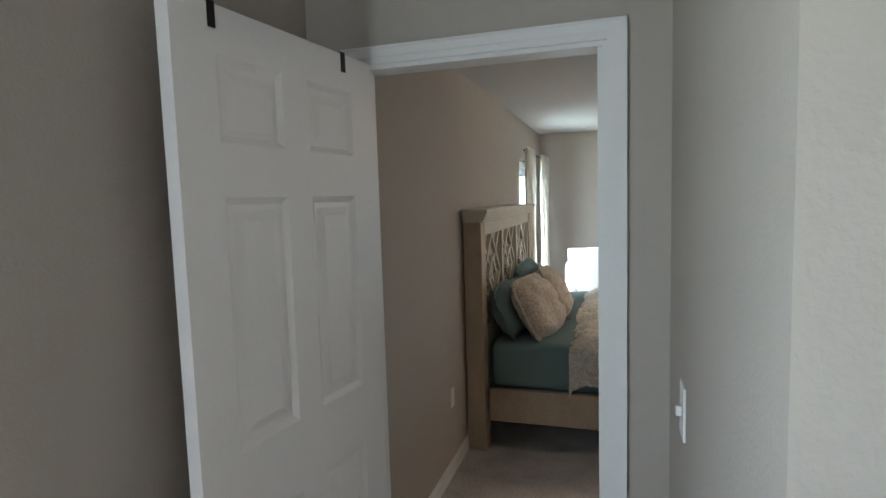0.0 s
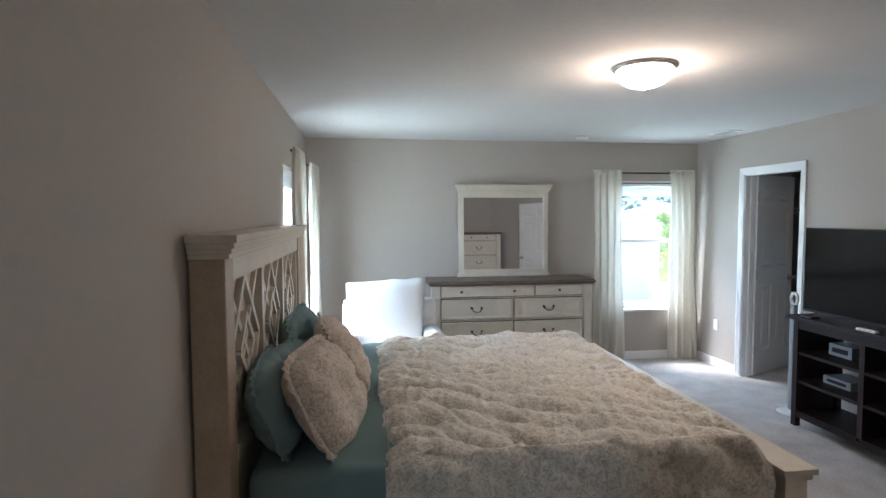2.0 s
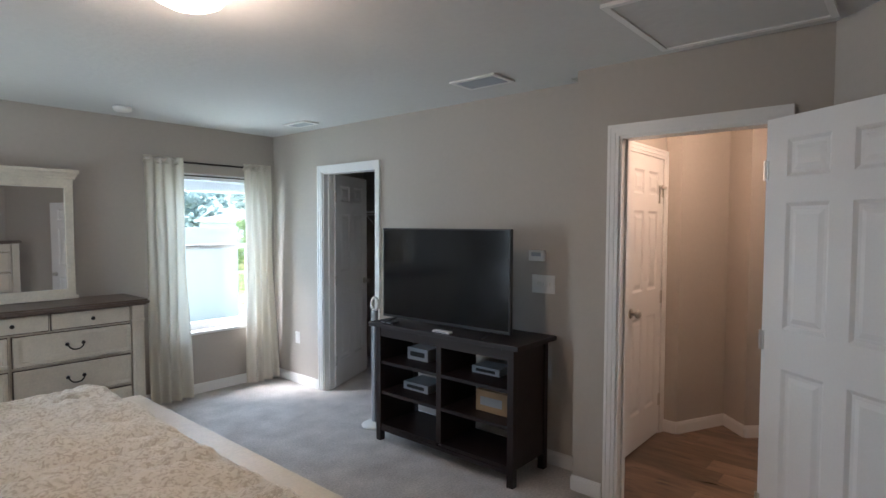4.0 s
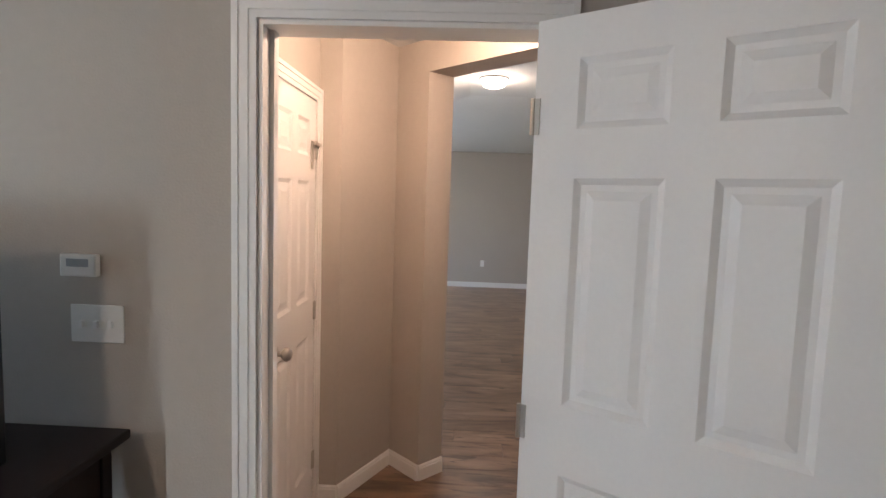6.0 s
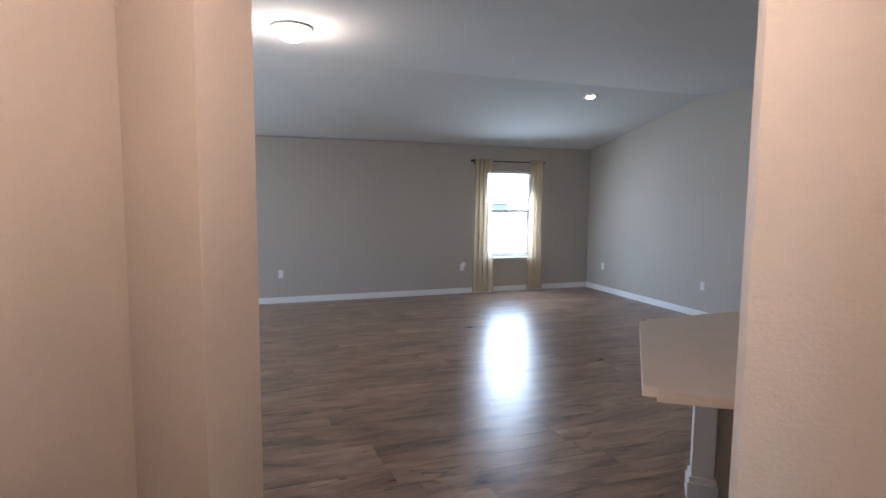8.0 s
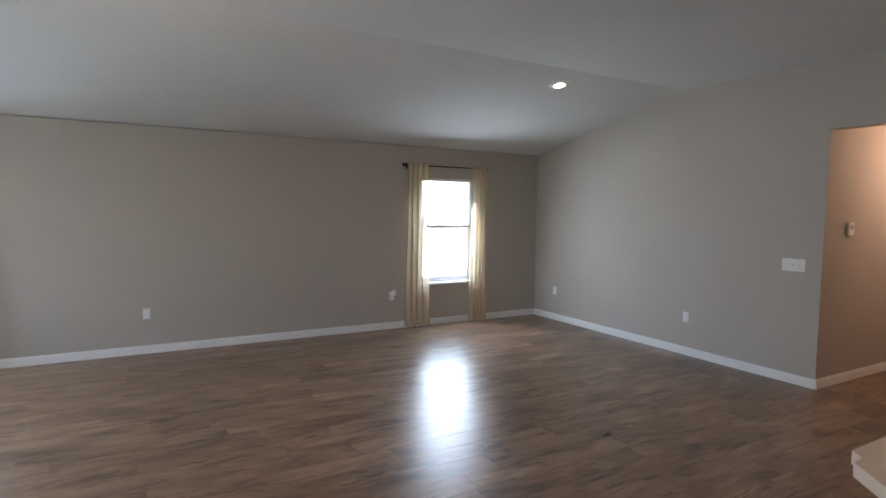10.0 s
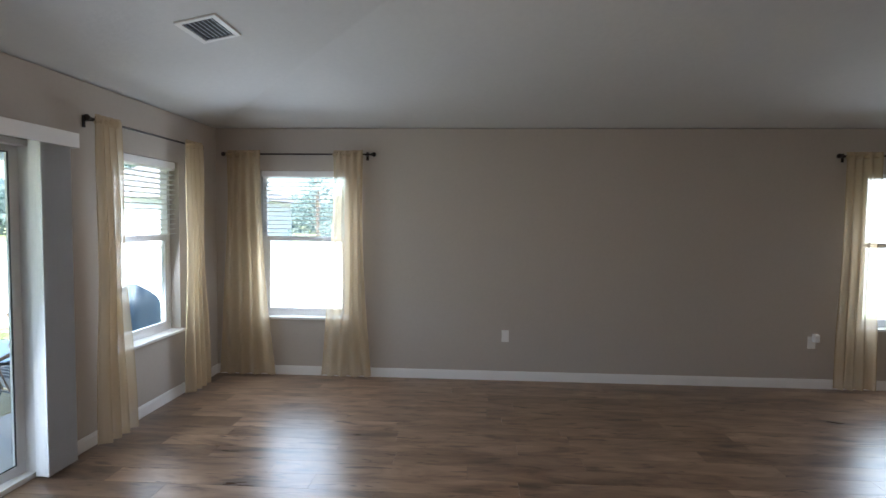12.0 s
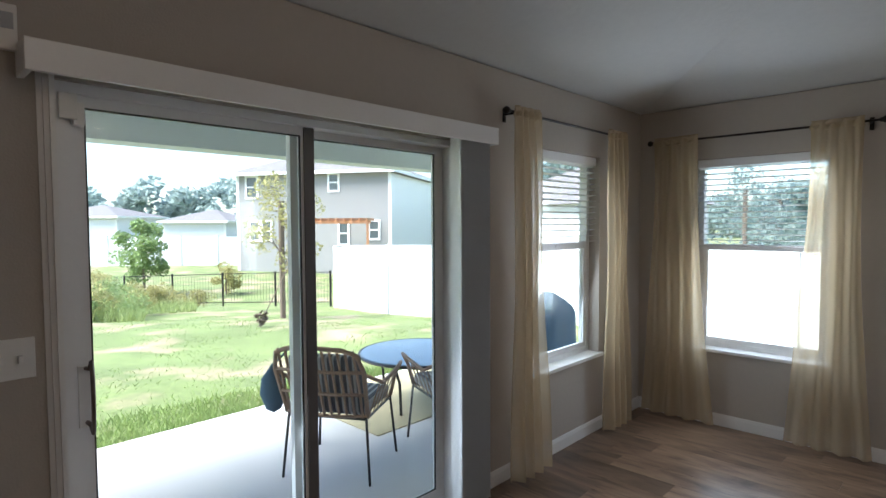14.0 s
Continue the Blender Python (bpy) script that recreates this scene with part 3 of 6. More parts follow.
def flush_lamp(at, label):
    t = thing("ceiling_lamp", at, label, "ceiling lamp", "flush ceiling lamps")
    bm = bmesh.new()
    lathe(bm, [(0.0, 0.0), (0.168, 0.0), (0.172, -0.008), (0.164, -0.018), (0.152, -0.022), (0.0, -0.022)], 36)
    part("pan", bm, M_NICKEL, t, "brushed nickel pan", smooth=True)
    bm = bmesh.new()
    lathe(bm, [(0.150, -0.022), (0.146, -0.050), (0.115, -0.085), (0.075, -0.105), (0.03, -0.113), (0.0, -0.114)], 36)
    part("bowl", bm, M_LAMPGLASS, t, "glowing frosted glass bowl", smooth=True)
    bm = bmesh.new()
    lathe(bm, [(0.0, -0.112), (0.012, -0.114), (0.012, -0.120), (0.006, -0.126), (0.0, -0.128)], 12)
    part("finial", bm, M_NICKEL, t, smooth=True)
    return t


def vent(at, turn, w, d, label, tilt=0.0, mat=None, slats=7):
    t = thing("ceiling_vent", at, label, "vent", "ceiling air vents")
    t.matrix_world = pose(*at, 0, 0, turn) @ pose(0, 0, 0, tilt, 0, 0)
    bm = bmesh.new()
    f = 0.03
    box(bm, -w / 2, w / 2, -d / 2, -d / 2 + f, -0.012, 0, 0.003)
    box(bm, -w / 2, w / 2, d / 2 - f, d / 2, -0.012, 0, 0.003)
    box(bm, -w / 2, -w / 2 + f, -d / 2 + f, d / 2 - f, -0.012, 0, 0.003)
    box(bm, w / 2 - f, w / 2, -d / 2 + f, d / 2 - f, -0.012, 0, 0.003)
    part("frame", bm, mat or M_WHITEPLASTIC, t)
    # Black sheet behind the slats paints the shade inside the duct.
    bm = bmesh.new()
    box(bm, -w / 2 + f, w / 2 - f, -d / 2 + f, d / 2 - f, -0.003, -0.001)
    part("duct_shadow", bm, M_BLACK, t, "black sheet for the shade in the duct")
    for k in range(slats):
        y = -d / 2 + f + (d - 2 * f) * (k + 0.5) / slats
        bm = bmesh.new()
        box(bm, -w / 2 + f, w / 2 - f, -0.008, 0.008, -0.0008, 0.0008, m=pose(0, y, -0.008, 35, 0, 0))
        part("slat", bm, M_GREYBOX, t)
    return t


# ---- structure: bedroom ----
CH = 2.44
single("floor_bedroom", (lambda b: (prism(b, [(-1.2, -2.2), (1.9, -2.2), (1.9, 1.40), (2.18, 1.40), (3.16, 2.40), (3.16, 3.60), (3.39, 3.73), (4.56, 3.73), (4.56, 7.25), (-1.2, 7.25)], -0.1, 0.0), b)[1])(bmesh.new()), M_CARPET, kind="structure")
single("ceiling_bedroom", (lambda b: (prism(b, [(-1.2, -2.2), (1.9, -2.2), (1.9, 1.42), (2.3, 1.42), (3.2, 2.40), (3.2, 3.73), (4.56, 3.73), (4.56, 7.25), (-1.2, 7.25)], CH, CH + 0.1), b)[1])(bmesh.new()), M_CEIL, kind="structure")
wall("wall_west", (-1.03, -2.2), (-1.03, 7.1), -0.16, CH, [(0.9, 1.9, 1.0, 2.0), (2.2 + 5.45, 2.2 + 6.55, 0.57, 2.02)])
wall("wall_north", (-1.03, 7.1), (3.31, 7.1), -0.16, CH, [(2.25 + 1.03, 3.12 + 1.03, 0.57, 2.02)])
wall("wall_east", (3.31, 3.60), (3.31, 7.26), 0.12, CH, [(5.57 - 3.60, 6.30 - 3.60, 0, 2.04)])
wall("wall_jog", (3.08, 3.52), (3.08, 3.62), 0.35, CH)
wall("wall_doorway", (3.08, 2.41), (3.08, 3.52), 0.12, CH, [(0.20, 0.96, 0, 2.05)])
wall("wall_diagonal", (2.18, 1.50), (3.08, 2.41), 0.10, CH)
wall("wall_south", (-0.11, 1.49), (2.30, 1.49), 0.09, CH)
wall("wall_south_header", (-0.858, 1.49), (-0.11, 1.49), 0.09, CH, z0=2.066)
wall("wall_south_stub", (-1.03, 1.49), (-0.858, 1.49), 0.09, CH)
wall("wall_passage", (0.05, 0.33), (0.05, 1.40), 0.12, CH)
wall("wall_passage_return", (1.9, 0.33), (0.17, 0.33), -0.12, CH)
wall("wall_bath_east", (1.9, -2.2), (1.9, 0.33), 0.12, CH)
wall("wall_bath_south", (-1.03, -2.2), (1.9, -2.2), 0.12, CH)
wall("wall_closet_north", (3.43, 7.1), (4.5, 7.1), -0.12, CH)
wall("wall_closet_east", (4.5, 4.6), (4.5, 7.1), 0.08, CH)
wall("wall_closet_south", (3.43, 4.6), (4.5, 4.6), 0.12, CH)

run("baseboard_west", (-1.03, 7.1), (-1.03, 1.48))
run("baseboard_north", (3.31, 7.1), (-1.03, 7.1))
run("baseboard_east", (3.31, 3.62), (3.31, 7.1), [(5.51 - 3.62, 6.36 - 3.62)])
run("baseboard_jog", (3.08, 3.44), (3.08, 3.62))
run("baseboard_jog_return", (3.08, 3.62), (3.31, 3.62))
run("baseboard_diagonal", (2.19, 1.51), (3.08, 2.41))
run("baseboard_south", (-0.05, 1.49), (2.18, 1.49))

casing("door_frame_passage", (-0.11, 1.49), 180, 0.748, 2.066, 0.09, extra=0.047)
casing("door_frame_bedroom", (3.08, 3.37), -90, 0.76, 2.05, 0.12)
casing("door_frame_closet", (3.31, 6.30), -90, 0.73, 2.04, 0.12)

six_panel_door("door_passage", (-0.838, 1.376), -97, 0.71, 2.045, "open white six-panel door against the west wall of the passage")
for sx_ in (0.135, 0.60):
    hk = thing("over_door_hook", (-0.838, 1.376, 2.057), "dark metal hook strap hung over the top of the passage door", "hook", "hooks over the passage door", turn=-97)
    bm = bmesh.new()
    box(bm, sx_, sx_ + 0.018, -0.003, 0.038, 0.001, 0.004)
    box(bm, sx_, sx_ + 0.018, 0.0355, 0.0385, -0.05, 0.001)
    box(bm, sx_, sx_ + 0.018, -0.003, -0.0005, -0.02, 0.001)
    part("strap", bm, M_IRON, hk)
six_panel_door("door_bedroom", (3.052, 2.654), 180 + 54, 0.75, 2.03, "open white six-panel bedroom door with a nickel knob")
six_panel_door("door_closet", (3.435, 6.268), 24, 0.70, 2.02, "open white six-panel closet door swung into the closet")


window("window_1", (2.25, 7.1), 0, 0.87, 0.57, 2.02, 1.346, 0.16, blind=0.16)
window("window_2", (-1.03, 5.45), 90, 1.10, 0.57, 2.02, 1.346, 0.16, blind=0.16)

# Unseen window assumed behind the start, as an opening for the added passage light.
window("assumed_window", (-1.03, -1.3), 90, 1.0, 1.0, 2.0, 1.5, 0.16)

ws = thing("wire_shelf", (4.26, 4.61, 1.70), "white wire closet shelf with a hanging rod along the closet wall", "shelf")
for x_ in (-0.10, 0.0, 0.10, 0.20, 0.235):
    bm = bmesh.new()
    cyl(bm, (x_, 0, 0), (x_, 2.48, 0), 0.005, seg=6)
    part("long_wire", bm, M_WHITEPLASTIC, ws)
bm = bmesh.new()
for k in range(98):
    box(bm, -0.10, 0.235, 0.02 + 0.025 * k, 0.0235 + 0.025 * k, 0.004, 0.0075)
part("cross_wires", bm, M_WHITEPLASTIC, ws)["kind"] = "stuff"
bm = bmesh.new()
cyl(bm, (-0.10, 0, -0.035), (-0.10, 2.48, -0.035), 0.008, seg=8)
part("rod", bm, M_WHITEPLASTIC, ws)
for y_ in (0.5, 1.3, 2.1):
    bm = bmesh.new()
    tube(bm, [(-0.09, y_, -0.004), (0.235, y_, -0.28)], 0.006, 6)
    part("bracket", bm, M_WHITEPLASTIC, ws)

# ---- structure: vestibule ----
single("floor_vestibule_base", (lambda b: (prism(b, [(3.12, 1.2), (3.40, 3.60), (4.45, 3.64), (4.9, 3.4), (4.9, 5.6), (11.8, 5.6), (11.8, -2.9), (3.12, -2.9)], -0.12, -0.012), b)[1])(bmesh.new()), M_BLACK, kind="structure")
single("ceiling_vestibule", (lambda b: (prism(b, [(3.2, 1.52), (3.2, 3.66), (4.45, 3.66), (4.9, 3.30), (4.9, 3.22)], CH, CH + 0.1), b)[1])(bmesh.new()), M_CEIL, kind="structure")
wall("wall_vestibule_north", (3.20, 3.55), (4.38, 3.55), -0.12, CH, [(0.455, 1.12, 0, 2.05)])
wall("wall_vestibule_return", (4.38, 3.55), (4.38, 3.44), -0.12, CH)
wall("wall_vestibule_corner", (4.38, 3.44), (4.83, 3.225), -0.11, CH)
wall("wall_vestibule_opening", (4.83, 3.225), (3.20, 1.595), -0.18, 3.0, [(0.269, 1.397, 0, 2.27)])
casing("door_frame_hall_closet", (3.655, 3.55), 0, 0.665, 2.05, 0.12, both=False)
six_panel_door("door_hall_closet", (4.305, 3.585), 180, 0.632, 2.03, "closed white six-panel hall closet door with nickel hardware", flip=True)
run("baseboard_corner", (4.83, 3.225), (4.38, 3.44))
run("baseboard_return", (4.38, 3.44), (4.38, 3.532))
run("baseboard_opening", (4.64, 3.035), (4.83, 3.225))
run("baseboard_opening_jamb", (4.767, 2.908), (4.64, 3.035))
run("baseboard_hall_right", (3.20, 1.595), (3.842, 2.237))

# ---- structure: living room ----
E, N, S, W = 11.65, 5.36, -2.82, 3.3
HI = 2.96
wall("wall_living_east", (E, N), (E, S), -0.16, CH, [(N - 4.92, N - 4.04, 0.58, 2.03), (N + 0.84, N + 1.70, 0.58, 2.03)])
wall("wall_living_north", (4.6, N), (E, N), -0.16, CH, [(7.60 - 4.6, 9.42 - 4.6, 0, 1.99), (10.10 - 4.6, 10.96 - 4.6, 0.58, 2.03)])
wall("wall_living_south", (E, S), (7.60, S), -0.14, HI)
wall("wall_living_south_west", (5.9, S), (W, S), -0.14, HI)
wall("wall_living_south_header", (7.60, S), (5.9, S), -0.14, HI, z0=2.36)
wall("wall_foyer_east", (7.60, S - 0.14), (7.60, -6.0), -0.12, HI)
wall("wall_foyer_west", (5.9, S - 0.14), (5.9, -6.0), 0.12, HI)
wall("wall_foyer_south", (5.9, -6.0), (7.60, -6.0), 0.12, HI)
wall("wall_kitchen_west", (W, S), (W, 1.60), -0.12, HI)
wall("wall_living_west", (4.86, 3.14), (4.86, N), 0.12, HI)
run("baseboard_living_east", (E, S), (E, N))
run("baseboard_living_north", (E, N), (9.40, N))
run("baseboard_living_south", (7.60, S), (E, S))
run("baseboard_foyer", (7.60, -6.0), (7.60, S))

bm = bmesh.new()
CP = {"ne": (E + .05, N + .05, CH), "se": (E + .05, S - .05, CH), "nw": (W - .1, N + .05, CH), "a": (9.1, 2.81, HI), "b": (9.1, S - .05, HI), "d": (W - .1, 2.81, HI), "e": (W - .1, S - .05, HI)}
for up in (0, 0.08):
    c = {k: bm.verts.new((v[0], v[1], v[2] + up)) for k, v in CP.items()}
    for f in (("ne", "a", "b", "se"), ("ne", "nw", "d", "a"), ("a", "d", "e", "b")):
        bm.faces.new([c[k] for k in (f if up else f[::-1])])
single("ceiling_living", bm, M_CEIL, kind="structure")
bm = bmesh.new()
box(bm, 5.8, 7.7, -6.1, S - 0.05, 2.6, 2.7)
single("ceiling_foyer", bm, M_CEIL, kind="structure")
bm = bmesh.new()
box(bm, 5.8, 7.7, -6.1, -2.9, -0.12, -0.002)
single("floor_foyer", bm, M_PLANK, kind="structure")
bm = bmesh.new()
box(bm, -1.4, 12.1, -6.4, 7.5, 3.1, 3.2)
single("roof_deck", bm, M_ROOF, kind="structure")

window("window_3", (E, 4.92), -90, 0.88, 0.58, 2.03, 1.362, 0.16, blind=0.66)
window("window_4", (E, -0.84), -90, 0.86, 0.58, 2.03, 1.362, 0.16)
window("window_5", (10.10, N), 0, 0.86, 0.58, 2.03, 1.385, 0.16, blind=0.64)


# ---- sliding door ----
def slider():
    t = thing("sliding_door", (7.60, N, 0), "closed white-framed glass sliding patio door with a dark interlock", "sliding door")
    t["kind"] = "structure"
    w, h = 1.82, 1.99
    bm = bmesh.new()
    box(bm, 0, 0.038, 0.02, 0.14, 0, h)
    box(bm, w - 0.045, w, 0.02, 0.14, 0, h)
    box(bm, 0.038, w - 0.045, 0.02, 0.14, h - 0.032, h)
    box(bm, 0.038, w - 0.045, 0.02, 0.14, 0, 0.03)
    part("frame", bm, M_VINYL, t)
    for name, x0, x1, y in (("sliding_panel", 0.038, 0.930, 0.045), ("fixed_panel", 0.845, 1.775, 0.09)):
        bm = bmesh.new()
        s, zt = 0.048, h - 0.032
        box(bm, x0, x0 + s, y, y + 0.03, 0.03, zt)
        box(bm, x1 - s - 0.012, x1, y, y + 0.03, 0.03, zt)
        box(bm, x0 + s, x1 - s - 0.012, y, y + 0.03, zt - 0.036, zt)
        box(bm, x0 + s, x1 - s - 0.012, y, y + 0.03, 0.03, 0.085)
        p = part(name, bm, M_VINYL, t)
        bm = bmesh.new()
        box(bm, x0 + s, x1 - s - 0.012, y + 0.012, y + 0.018, 0.085, zt - 0.036)
        part("pane", bm, M_GLASS, p).visible_shadow = False
        bm = bmesh.new()
        g, xb = 0.006, x1 - s - 0.012
        box(bm, x0 + s, x0 + s + g, y + 0.004, y + 0.011, 0.085, zt - 0.036)
        box(bm, xb - g, xb, y + 0.004, y + 0.011, 0.085, zt - 0.036)
        box(bm, x0 + s + g, xb - g, y + 0.004, y + 0.011, zt - 0.036 - g, zt - 0.036)
        box(bm, x0 + s + g, xb - g, y + 0.004, y + 0.011, 0.085, 0.085 + g)
        part("gasket", bm, M_BLACK, p, "black rubber gasket")
    # Dark strip as wide as the stile: its backlit shade is put into the colour.
    bm = bmesh.new()
    box(bm, 0.880, 0.930, 0.036, 0.044, 0.03, h - 0.034, 0.002)
    part("interlock", bm, material("backlit_interlock", (0.13, 0.12, 0.115), 0.4, 0.2), t, "dark grey interlock strip with the stile's backlit shade in it")
    bm = bmesh.new()
    box(bm, 0.012, 0.062, 0.004, 0.019, 1.875, 1.955, 0.004)
    box(bm, 0.050, 0.082, 0.010, 0.044, 1.860, 1.930, 0.004)
    part("security_latch", bm, M_WHITEPLASTIC, t)
    bm = bmesh.new()
    tube(bm, [(0.066, 0.040, 0.915), (0.070, 0.012, 0.912), (0.074, 0.0, 0.885), (0.074, -0.008, 0.95), (0.074, -0.010, 1.0), (0.074, -0.008, 1.06), (0.074, 0.0, 1.12), (0.070, 0.012, 1.092), (0.066, 0.040, 1.09)], 0.007)
    part("handle", bm, M_BROWNTOP, t, "dark pull handle", smooth=True)
    bm = bmesh.new()
    box(bm, 0.044, 0.078, 0.036, 0.0445, 0.90, 1.10, 0.002)
    part("handle_plate", bm, M_WHITEPLASTIC, t)
    for k in range(3):
        bm = bmesh.new()
        box(bm, -0.045 + 0.015 * k, -0.030 + 0.015 * k, -0.004 - 0.005 * k, 0, 0, h + 0.03)
        part("side_trim", bm, M_TRIM, t)


slider()


def vertical_blinds():
    t = thing("vertical_blind", (7.51, N - 0.13, 1.975), "white vertical blinds stacked open under a white valance", "blind")
    bm = bmesh.new()
    box(bm, 0, 2.08, 0, 0.018, 0, 0.09, 0.003)
    box(bm, 0, 0.018, 0.018, 0.13, 0, 0.09)
    box(bm, 2.062, 2.08, 0.018, 0.13, 0, 0.09)
    box(bm, 0.018, 2.062, 0.018, 0.13, 0.078, 0.09)
    part("valance", bm, M_TRIM, t)
    bm = bmesh.new()
    box(bm, 0.03, 2.05, 0.05, 0.085, 0.02, 0.05)
    part("headrail", bm, M_BLIND, t)
    for k in range(20):
        bm = bmesh.new()
        n = 5
        for i in range(n):
            a0, a1 = -0.044 + 0.088 * i / n, -0.044 + 0.088 * (i + 1) / n
            f = lambda a: 0.006 * (1 - (a / 0.044) ** 2)
            q = [bm.verts.new((x, y, z)) for x, y, z in ((f(a0), a0, -1.95), (f(a1), a1, -1.95), (f(a1), a1, 0.02), (f(a0), a0, 0.02))]
            bm.faces.new(q)
        bmesh.ops.transform(bm, matrix=pose(1.805 + 0.0122 * k, 0.068, 0, 0, 0, -8 + (k % 3) * 3), verts=bm.verts[:])
        part("vane", bm, M_BLIND, t, smooth=True)


vertical_blinds()

# ---- curtains ----
cream = "cream cotton curtain hanging in soft folds to the carpet"
rodl = "thin black iron curtain rod with round finials over the window"
curtain_set((2.0, 7.02), 0, (0.05, 1.18), [(0.02, 0.34, 0.015, 4, 0.15, 0.04), (0.92, 1.20, 0.015, 4, 0.25, 0.05)], 2.10, M_CURTAIN, cream, rodl, second=1.99, depth=0.03, ends=False)
curtain_set((-0.95, 5.22), 90, (0.06, 1.50), [(0.03, 0.40, 0.015, 4, 0.1, 0.0), (1.18, 1.53, 0.015, 4, 0.15, 0.0)], 2.10, M_CURTAIN, cream, rodl, depth=0.045, ends=False)
sheer = "sheer beige voile curtain hanging beside the living room window"
rod2 = "bronze curtain rod with ball finials over the living room window"
curtain_set((E - 0.08, 5.23), -90, (0.0, 1.45), [(0.03, 0.36, 0.03, 4, 0.7, 0.03), (1.08, 1.36, 0.03, 4, 0.75, -0.02)], 2.18, M_SHEER, sheer, rod2)
curtain_set((E - 0.08, -0.54), -90, (0.0, 1.28), [(0.03, 0.34, 0.03, 4, 0.25, 0.0), (1.03, 1.27, 0.03, 4, 0.2, 0.0)], 2.18, M_SHEER, sheer, rod2)
curtain_set((9.74, N - 0.08), 0, (0.0, 1.45), [(0.03, 0.26, 0.03, 4, 0.6, 0.05), (1.15, 1.40, 0.03, 4, 0.5, 0.03)], 2.19, M_SHEER, sheer, rod2, depth=0.035)


# ---- bedroom things ----
def ext_box(bm, pts):
    for p in pts:
        box(bm, *p)


def bed():
    t = thing("bed", (-1.0, 3.18, 0), "king bed with a tall cream lattice headboard and low footboard", "bed")
    Wd = 2.12
    for y in (0.0, Wd - 0.12):
        bm = bmesh.new()
        box(bm, -0.02, 0.098, y, y + 0.12, 0, 1.49, 0.006)
        box(bm, -0.025, 0.104, y - 0.004, y + 0.124, 0, 0.16, 0.004)
        part("headboard_post", bm, M_CREAM2, t)
    bm = bmesh.new()
    for z0, z1, o in ((1.49, 1.508, 0.010), (1.508, 1.526, 0.020), (1.526, 1.545, 0.032), (1.545, 1.573, 0.042)):
        box(bm, -0.02, 0.105 + o, -o * 0.9, Wd + o * 0.9, z0, z1, 0.004)
    part("crown", bm, M_CREAM, t)
    bm = bmesh.new()
    box(bm, 0.03, 0.092, 0.12, Wd - 0.12, 1.40, 1.49, 0.004)
    box(bm, 0.03, 0.10, 0.12, Wd - 0.12, 0.74, 0.80, 0.004)
    box(bm, 0.03, 0.09, 0.12, Wd - 0.12, 0.30, 0.74)
    part("headboard_rail", bm, M_CREAM, t)
    bm = bmesh.new()
    box(bm, 0.03, 0.045, 0.12, Wd - 0.12, 0.80, 1.40)
    part("backing", bm, material("light_tan_glaze", (0.52, 0.43, 0.32), 0.5, var=0.15, scale=9, fine=70), t, "tan glazed headboard backing")
    n = 3
    cw = (Wd - 0.24) / n
    for k in range(n):
        y0 = 0.12 + k * cw
        bm = bmesh.new()
        for ya in (y0, y0 + cw - 0.028):
            box(bm, 0.047, 0.085, ya, ya + 0.028, 0.80, 1.40)
        cy, cz, hw, hh = y0 + cw / 2, 1.10, cw / 2 - 0.028, 0.30
        bars = [((-hw, -hh), (hw, hh), 0.052), ((-hw, hh), (hw, -hh), 0.054)]
        mids = [(0, hh), (hw, 0), (0, -hh), (-hw, 0)]
        ring = [(0, 0.13), (0.13, 0), (0, -0.13), (-0.13, 0)]
        bars += [(mids[q], mids[(q + 1) % 4], 0.056 + 0.001 * q) for q in range(4)]
        bars += [(ring[q], ring[(q + 1) % 4], 0.061 + 0.001 * q) for q in range(4)]
        for (ya, za), (yb, zb), xa in bars:
            L, a = math.hypot(yb - ya, zb - za), math.degrees(math.atan2(zb - za, yb - ya))
            box(bm, xa - 0.012, xa + 0.014, 0, L, -0.015, 0.015, 0, pose(0, cy + ya, cz + za, a, 0, 0))
        part("lattice", bm, M_CREAM, t)
    for y in (0.04, Wd - 0.07):
        bm = bmesh.new()
        box(bm, 0.12, 2.22, y, y + 0.03, 0.19, 0.40, 0.004)
        box(bm, 0.12, 2.22, y - 0.006, y + 0.036, 0.385, 0.405, 0.003)
        part("side_rail", bm, M_CREAM2, t)
    bm = bmesh.new()
    box(bm, 2.24, 2.29, 0.10, Wd - 0.10, 0.14, 0.56, 0.004)
    part("footboard_panel", bm, M_CREAM, t)
    for y in (0.0, Wd - 0.10):
        bm = bmesh.new()
        box(bm, 2.215, 2.315, y, y + 0.10, 0, 0.60, 0.005)
        part("footboard_post", bm, M_CREAM, t)
    bm = bmesh.new()
    box(bm, 2.19, 2.34, -0.025, Wd + 0.025, 0.60, 0.625, 0.004)
    box(bm, 2.205, 2.325, -0.012, Wd + 0.012, 0.575, 0.60, 0.003)
    part("footboard_cap", bm, M_CREAM, t)
    return t


bed()

mat_ = thing("mattress", (-0.87, 3.26, 0.40), "thick mattress with a fitted teal sheet on the bed frame", "mattress")
bm = bmesh.new()
box(bm, 0.0, 2.04, 0.0, 1.96, -0.19, 0.0, 0.02)
part("box_spring", bm, M_TEAL, mat_)
bm = bmesh.new()
box(bm, 0.0, 2.04, 0.0, 1.96, 0.002, 0.30, 0.05)
part("mattress_body", bm, M_TEAL, mat_, "teal sheet", smooth=True)
bm = bmesh.new()
nx, ny = 26, 70
g = []
